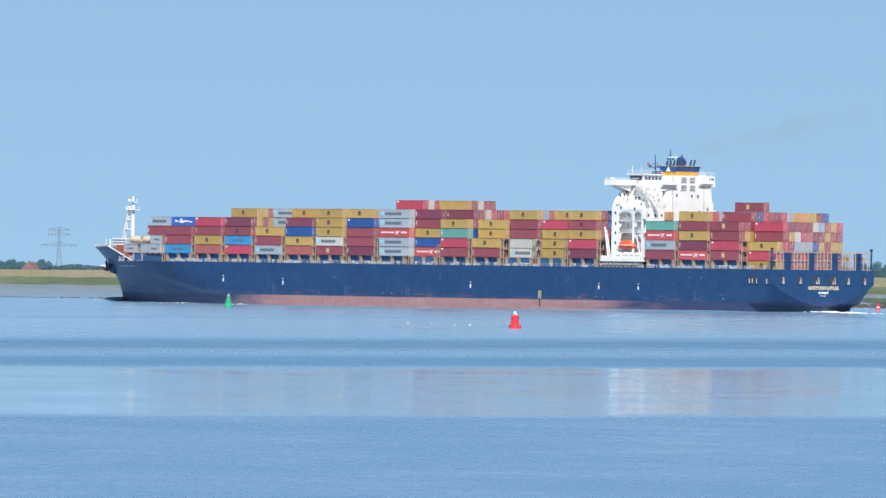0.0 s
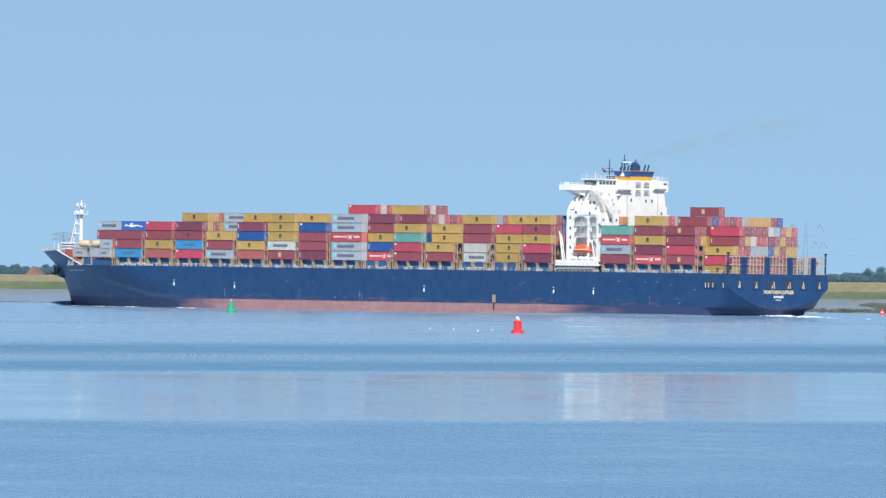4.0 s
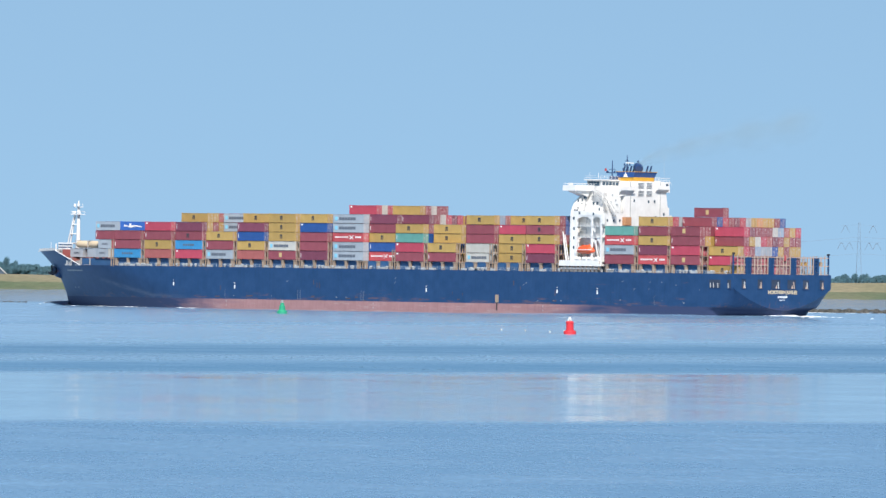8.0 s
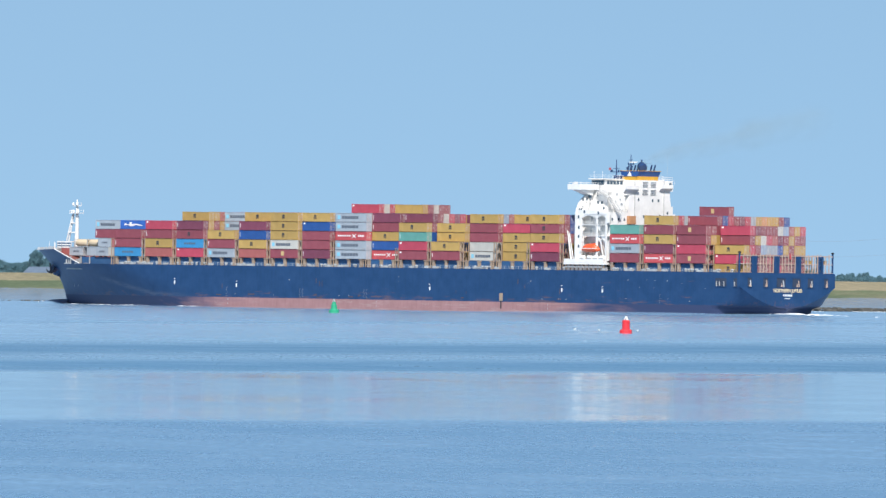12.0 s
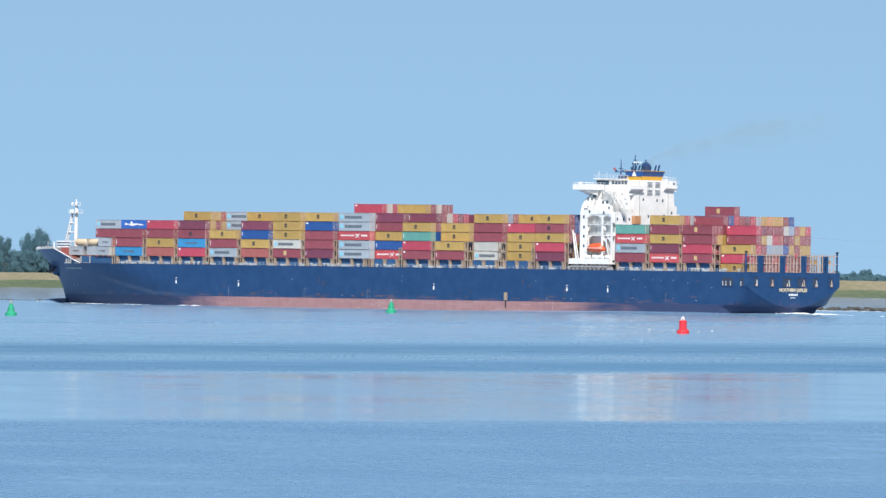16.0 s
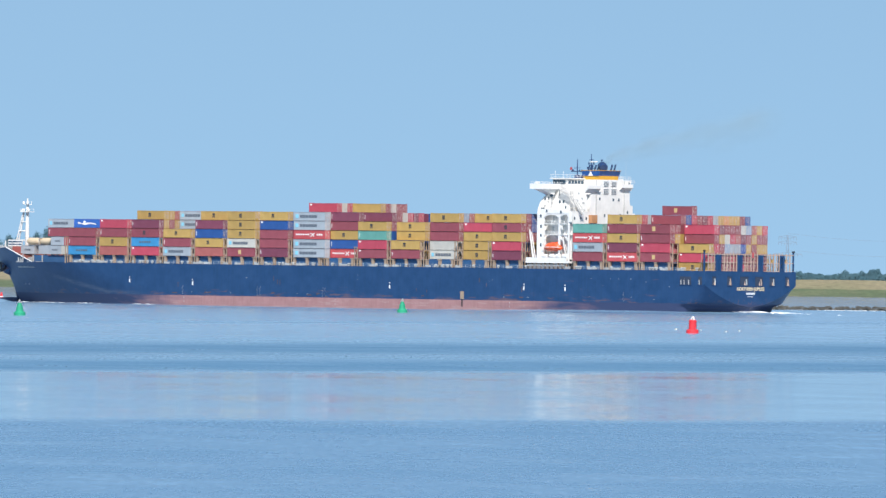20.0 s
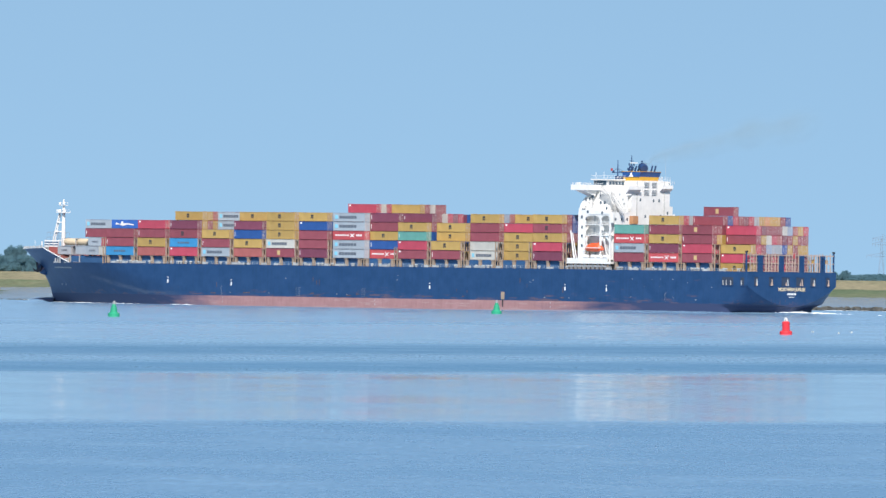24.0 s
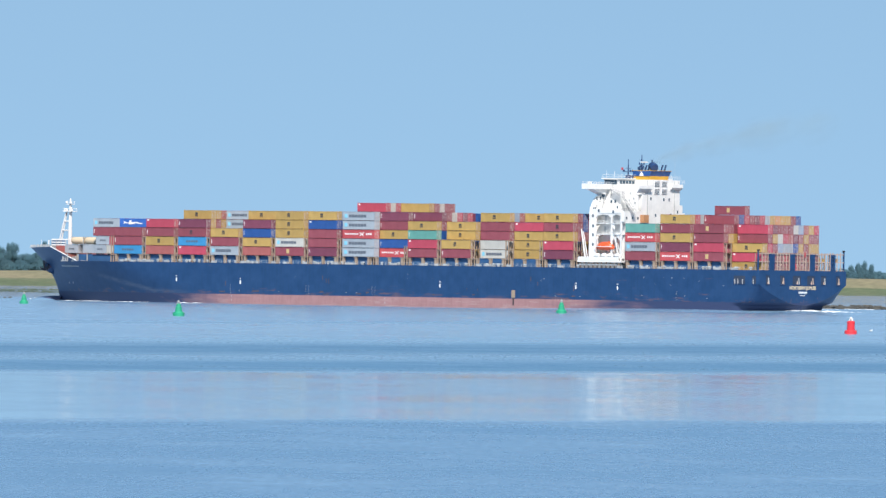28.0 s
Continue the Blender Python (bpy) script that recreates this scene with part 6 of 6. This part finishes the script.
def build_cargo():
    first = {}
    taken = set()
    for line in STOW.strip().splitlines():
        bits = line.split()
        n, row = int(bits[0]), int(bits[1])
        for tier, c in enumerate(bits[2:]):
            if c == "-":
                continue
            color, _, mark = c.partition(":")
            container(bay_x(n), row, tier, color, mark)
            taken.add((n, row, tier))
            first[n, tier] = min(first.get((n, tier), 99), row)
    # 45-foot stack before the middle, with four boxes on top further in
    for tier, c in enumerate(("grey:star", "grey:star", "scarlet:flag", "grey:star", "grey:star")):
        color, _, mark = c.partition(":")
        container(bay_x(7) - 0.5, 0, tier, color, mark, 13.72)
        taken.add((7, 0, tier))
        first[7, tier] = 0
    for row, c in ((3, "red"), (4, "white"), (5, "red"), (6, "maroon")):
        container(bay_x(7), row, 5, c, "square" if row == 3 else "")
    for tier in (3, 4):
        for row in (1, 2):
            container(bay_x(7), row, tier, "white" if row == 1 else "grey")
            taken.add((7, row, tier))
    for line in STOW_AFT.strip().splitlines():
        bits = line.split()
        for tier, c in enumerate(bits[1:]):
            if c != "-":
                color, _, mark = c.partition(":")
                container(bay_x(17), int(bits[0]), tier, color, mark, 12.19, BASE - TIER)
    # short boxes and a tank by the bow
    container(bay_x(-1), 2, 0, "grey", "dark_word", 6.06)
    container(bay_x(-1) - 6.2, 2, 0, "white", "", 6.06)
    container(bay_x(-1) - 1.3, 2, 1, "grey", "dark_word", 6.06)
    container(bay_x(-1) - 7.4, 2, 1, "red", "", 6.06)
    container(138.4, 0, 0, "grey", "dark_word", 6.06, y=8.6)
    tank = empty("tank_container", "cream tank container in a steel frame", "container", "containers on the ship")
    bm = lathe(BM(), [(.5, -2.9), (1.0, -2.7), (1.15, -2.3), (1.15, 2.3), (1.0, 2.7), (.5, 2.9)], 14)
    bmesh.ops.rotate(bm, verts=bm.verts, cent=(0, 0, 0), matrix=Matrix.Rotation(radians(90), 3, 'Y'))
    bmesh.ops.translate(bm, verts=bm.verts, vec=(0, 0, 1.3))
    part("tank", bm, CREAM, tank, smooth=True)
    fr = BM()
    for x in (-3, 3):
        for y in (-1.15, 1.15):
            box(fr, x - .07, x + .07, y - .07, y + .07, 0, 2.5)
        for z in (.07, 2.43):
            box(fr, x - .07, x + .07, -1.15, 1.15, z - .07, z + .07)
    for y in (-1.15, 1.15):
        box(fr, -3, 3, y - .07, y + .07, 0, .14)
    part("tank_frame", fr, STEEL, tank)
    t2 = copy_thing(tank, Matrix())
    carried(tank, Matrix.Translation((133.0, 8.8, BASE + TIER)))
    carried(t2, Matrix.Translation((126.6, 9.0, BASE + TIER)))
    container(129.8, 0, 0, "grey", "", 6.06, y=9.0)
    # what stands behind the outer stacks
    bm = BM()
    for n, top in HIDDEN_TOP.items():
        for tier in range(top):
            r0 = first.get((n, tier))
            if r0 is None:
                if n == -1:
                    r0 = 2
                else:
                    continue
            last_row = 14 if n == -1 else 16
            for row in range(r0 + 1, last_row + 1):
                if (n, row, tier) in taken or (n in (14, 13) and 4 <= row <= 13 and n == 14):
                    continue
                x, y, z = bay_x(n), 21.25 - 2.5 * row, BASE + TIER * tier
                box(bm, x - 12.15, x - .04, y - W, y, z, z + H)
    tagged(carried(part("stacked_containers", bm, hidden_material()), Matrix()), "mixed containers stowed behind the outer stacks", "containers", kind="stuff")
    for n in (-2, -1):
        x = bay_x(n)
        for y in (9, 14.5, -9, -14.5):
            for dx in (-.6, -6, -11.6):
                if n == -1 or abs(y) < 10:
                    part("forward_support", box(BM(), x + dx - .4, x + dx + .4, y - .4, y + .4, 13, BASE - .02), TAN, ship)
    part("forward_coaming", box(BM(), 106.5, 126.5, -15.5, 15.5, 13.02, 15.4), COAM, ship, "blue coaming before the forward hatch")
    part("aft_well", box(BM(), bay_x(17) - 12.4, bay_x(17) + .3, -20.4, 20.4, 12.7, BASE - TIER - .02), COAM, ship)


CREAM = painted("cream_tank_paint", (0.62, 0.50, 0.34), 0.45, 0.1, 0.3, 0.0)


# ---------- bow wave, wake, smoke ----------
def ease(a, b, v):
    f = min(1.0, max(0.0, (v - a) / (b - a)))
    return f * f * (3 - 2 * f)


def wave_z(x, y):
    """Height of the stern wave that the moving hull draws along its quarters."""
    d = max(0.0, abs(y) - (21.4 if x > -150 else max(0.0, 21.4 - (-150 - x) * .8)))
    return .74 * ease(-40, -135, x) * (1 - ease(-172, -215, x)) * (1 - ease(0, 30, d))


def build_stern_wave():
    bm = BM()
    xs = [-35 - 5 * k for k in range(38)]
    ys = [-60 + 4 * k for k in range(31)]
    grid = [[bm.verts.new((x, y, wave_z(x, y) - .03)) for y in ys] for x in xs]
    for j in range(len(xs) - 1):
        for i in range(len(ys) - 1):
            bm.faces.new((grid[j][i], grid[j][i + 1], grid[j + 1][i + 1], grid[j + 1][i]))
    tagged(carried(part("stern_wave", bm, WATER, smooth=True), Matrix()), "smooth water drawn up along the ship's quarter", "wave", kind="stuff")


def build_foam():
    rng = random.Random(2)
    def clump(name, label, count, place, long=(2.2, 5.0)):
        bm = BM()
        for i in range(count):
            x, y, s, h = place(i)
            n = 7
            base = wave_z(x, y)
            c = bm.verts.new((x, y, base + h))
            ring = [bm.verts.new((x + math.cos(k * math.tau / n) * s * rng.uniform(*long), y + math.sin(k * math.tau / n) * s * rng.uniform(.5, 1), base - 0.02)) for k in range(n)]
            for k in range(n):
                bm.faces.new((ring[k], ring[(k + 1) % n], c))
        return tagged(carried(part(name, bm, FOAM), Matrix()), label, "foam", kind="stuff")
    def bow(i):
        x = rng.choice((rng.uniform(138, 150), rng.uniform(122, 136), rng.uniform(60, 120)))
        return x, half(x, 0.2) + rng.uniform(.3, 2.4), rng.uniform(.12, .34), rng.uniform(.04, .2)
    clump("bow_foam", "thin white foam along the bow", 34, bow, (5, 13))
    def stern(i):
        x = -163 - abs(rng.gauss(0, 1)) * 13
        return x, rng.gauss(0, 2.5 + (-163 - x) * .12), rng.uniform(.2, .45), rng.uniform(.05, .2)
    clump("stern_wake", "white churned wake behind the stern", 70, stern)
    def churn(i):
        x = rng.uniform(-186, -167)
        return x, rng.uniform(-6, 3), rng.uniform(.22, .5), rng.uniform(.15, .5) * (1 + (x + 167) / 26)
    clump("stern_churn", "low white crest thrown up close behind the transom", 34, churn)
    # the swell pushed up ahead of the bow
    bm = BM()
    rows = []
    for j in range(9):
        row = []
        for i in range(13):
            u, v = i / 12 * 2 - 1, j / 8 * 2 - 1
            row.append(bm.verts.new((156.8 + u * 7.6, v * 5.5, 1.0 * math.cos(u * math.pi / 2) ** .8 * math.cos(v * math.pi / 2) ** 1.3 - .05)))
        rows.append(row)
    for j in range(8):
        for i in range(12):
            bm.faces.new((rows[j][i], rows[j][i + 1], rows[j + 1][i + 1], rows[j + 1][i]))
    tagged(carried(part("bow_wave", bm, WATER, smooth=True), Matrix()), "smooth swell pushed up ahead of the bow", "wave", kind="stuff")
    def crest_foam(i):
        x = rng.uniform(160, 163.8)
        return x, rng.uniform(.5, 2.6), rng.uniform(.2, .4), rng.uniform(.15, .35) + .2 * (163.4 - x)
    clump("wave_crest", "white curl on the bow swell", 4, crest_foam, (1.5, 4))


PUFFS = []


def puff_mesh(seed):
    """A domed, uneven billow, open on the side away from the camera."""
    bm = BM()
    bmesh.ops.create_icosphere(bm, subdivisions=3, radius=1)
    bmesh.ops.delete(bm, geom=[v for v in bm.verts if v.co.y < -.02], context='VERTS')
    for v in bm.verts:
        v.co *= 1 + .25 * noise.noise(v.co * 1.3 + Vector((seed, 0, 0)))
    return bm


def build_smoke():
    t = empty("exhaust_smoke", "faint brown exhaust haze drifting from the funnel", "smoke")
    MOVING.append((t, Matrix()))
    rng = random.Random(14)
    data = []
    count = 13
    for i in range(count):
        ob = part("puff", puff_mesh(i), SMOKE, t, smooth=True) if i < 4 else share("puff", data[i % 4], t)
        data.append(ob.data)
        f = (i / count) ** 1.7
        PUFFS.append((ob, f, rng.uniform(-1, 1), rng.uniform(-1, 1)))
        ob.visible_shadow = False
        s = puff_size(f) * rng.uniform(.85, 1.2)
        ob.scale = (s * 2.0, s * .5, s * 1.5)


def puff_size(f):
    return 1.3 + 6.2 * f ** .75


def puff_place(f, a, b, t):
    """Aft and to starboard of the funnel, climbing; each puff drifts a little on its way."""
    d = 64 * f + 2.2 * math.sin(t * .45 + a * 6) * (0.2 + f)
    return Vector((-109.6 - d * .35, -.4 - d * .95 + a * (.3 + 2 * f), 45.9 + 14.5 * f ** .62 + b * (.2 + 1.3 * f) + .8 * f * math.sin(t * .6 + b * 5)))


# ---------- buoys and birds ----------
def buoy(name, label, material, scale, kind):
    t = empty(name, label, "buoy", "channel buoys")
    s = scale
    if kind == "can":
        part("float", lathe(BM(), [(1.1 * s, -.5 * s), (1.25 * s, -.1 * s), (1.25 * s, .55 * s), (1.1 * s, .75 * s)], 20), material, t, smooth=False)
        part("tower", lathe(BM(), [(.78 * s, .75 * s), (.76 * s, 2.5 * s), (.66 * s, 2.62 * s)], 16), material, t)
        part("band", lathe(BM(), [(.80 * s, 2.2 * s), (.80 * s, 2.4 * s)], 16), material, t)
        z = 2.62 * s
    else:
        part("float", lathe(BM(), [(1.1 * s, -.5 * s), (1.32 * s, -.1 * s), (1.32 * s, .62 * s), (1.15 * s, .8 * s)], 20), material, t)
        part("tower", lathe(BM(), [(.98 * s, .8 * s), (.82 * s, 1.0 * s), (.70 * s, 2.0 * s), (.58 * s, 2.12 * s)], 16), material, t)
        part("tower_top", lathe(BM(), [(.54 * s, 2.12 * s), (.46 * s, 2.62 * s), (.3 * s, 2.75 * s)], 16), material, t)
        z = 2.75 * s
    cage = BM()
    for k in range(4):
        a = k * math.tau / 4 + .4
        rod(cage, (math.cos(a) * .45 * s, math.sin(a) * .45 * s, z), (math.cos(a) * .1 * s, math.sin(a) * .1 * s, z + .75 * s), .07 * s, 5)
    part("lamp_cage", cage, MARK_W if name == "red_buoy" else STEEL, t)
    part("lantern", lathe(BM(), [(.14 * s, z), (.17 * s, z + .15 * s), (.17 * s, z + .5 * s), (.1 * s, z + .62 * s)], 10), STEEL, t)
    part("lifting_eye", lathe(BM(), [(.12 * s, .72 * s), (.12 * s, .98 * s)], 8, (1.0 * s, 0, 0)), STEEL, t)
    return t


def build_buoys():
    out = []
    for name, label, m, s, kind, x, y in (
            ("red_buoy", "red steel can buoy with a white lantern", BUOY_R, 1.0, "can", 51.9, 2021),
            ("green_buoy", "green conical steel buoy with a lantern", BUOY_G, 1.12, "cone", -7.9, 2884),
            ("green_buoy", "green conical steel buoy with a lantern", BUOY_G, 1.05, "cone", -96.0, 2380),
            ("green_buoy", "green conical steel buoy with a lantern", BUOY_G, 1.0, "cone", -168.8, 3037)):
        t = buoy(name, label, m, s, kind)
        out.append((t, x, y))
    for x, y in ((-147.5, 3500), (211.5, 3440)):
        t = empty("spar_beacon", "slim red conical beacon buoy", "buoy", "channel buoys")
        part("float", lathe(BM(), [(.8, -.4), (.9, .1), (.7, .5)], 14), BUOY_R, t)
        part("tower", lathe(BM(), [(.60, .5), (.50, 1.75), (.42, 2.15), (.26, 2.3)], 12), BUOY_R, t)
        part("band", lathe(BM(), [(.57, 1.05), (.55, 1.4)], 12), MARK_W, t, "pale band")
        part("topmark", lathe(BM(), [(.26, 2.3), (.26, 2.7)], 10), BUOY_R, t)
        out.append((t, x, y))
    return out


def build_gulls():
    proto = None
    out = []
    rng = random.Random(6)
    for i in range(4):
        x, y = 38.0 + (-5.5, -1, 3.2, 7)[i], 2110 + rng.uniform(-40, 40)
        if proto is None:
            g = empty("gull", "small white gull resting on the water", "bird", "gulls on the water")
            bm = lathe(BM(), [(.03, -.42), (.12, -.3), (.17, -.05), (.15, .15), (.06, .3)], 8)
            bmesh.ops.rotate(bm, verts=bm.verts, cent=(0, 0, 0), matrix=Matrix.Rotation(radians(90), 3, 'Y'))
            bmesh.ops.translate(bm, verts=bm.verts, vec=(0, 0, .12))
            part("body", bm, MARK_W, g, smooth=True)
            part("head", lathe(BM(), [(.05, .2), (.09, .28), (.05, .36)], 8, (.26, 0, 0)), MARK_W, g)
            part("bill", rod(BM(), (.33, 0, .28), (.44, 0, .26), .02, 5), MARK_Y, g)
            part("wing", box(BM(), -.4, .1, .1, .16, .14, .24), STEEL, g)
            part("wing", box(BM(), -.4, .1, -.16, -.1, .14, .24), STEEL, g)
            proto = g
        else:
            g = copy_thing(proto, Matrix())
        out.append((g, x, y, rng.uniform(0, 360)))
    return out


build_water()
build_ground()
build_stone_dam()
build_marsh()
build_trees()
build_farm()
build_barn()
build_pylons()
build_hull()
build_hull_marks()
build_transom()
build_deck_works()
build_stern_frame()
build_foremast()
build_house()
build_cargo()
build_stern_wave()
build_foam()
build_smoke()
BUOYS = build_buoys()
GULLS = build_gulls()


def motions():
    poses = {t: ship_pose(t) for t in TIMES}
    for ob, m in MOVING:
        walk(ob, [(t, poses[t] @ m) for t in TIMES])
    steps = range(0, 29, 4)
    for ob, f, a, b in PUFFS:
        walk(ob, [(t, Matrix.Translation(puff_place(f, a, b, t)) @ pose(0, 0, 0, 0, 20, 42)) for t in steps])
    # the gulls float down on the tide
    for ob, x, y, turn in GULLS:
        walk(ob, [(t, pose(x + .95 * t, y, .02, 0, 0, turn + t)) for t in (0, 14, 28)])
    for i, (ob, x, y) in enumerate(BUOYS):
        walk(ob, [(t, pose(x + SWING[i][k], y, .03 * math.sin(t * 1.3 + i), 1.2 * math.sin(t * .9 + i), 1.0 * math.sin(t * .7 + 2 * i), 0)) for k, t in enumerate(steps)])


# slow swing of the moored buoys, metres to the right every four seconds
SWING = [(.2, -.1, -.3, -.15, .05, .2, .1, .05), (.95, .6, -.1, -1.0, -.75, -.05, .05, .02), (0,) * 8, (0,) * 8, (0,) * 8, (0,) * 8]
motions()
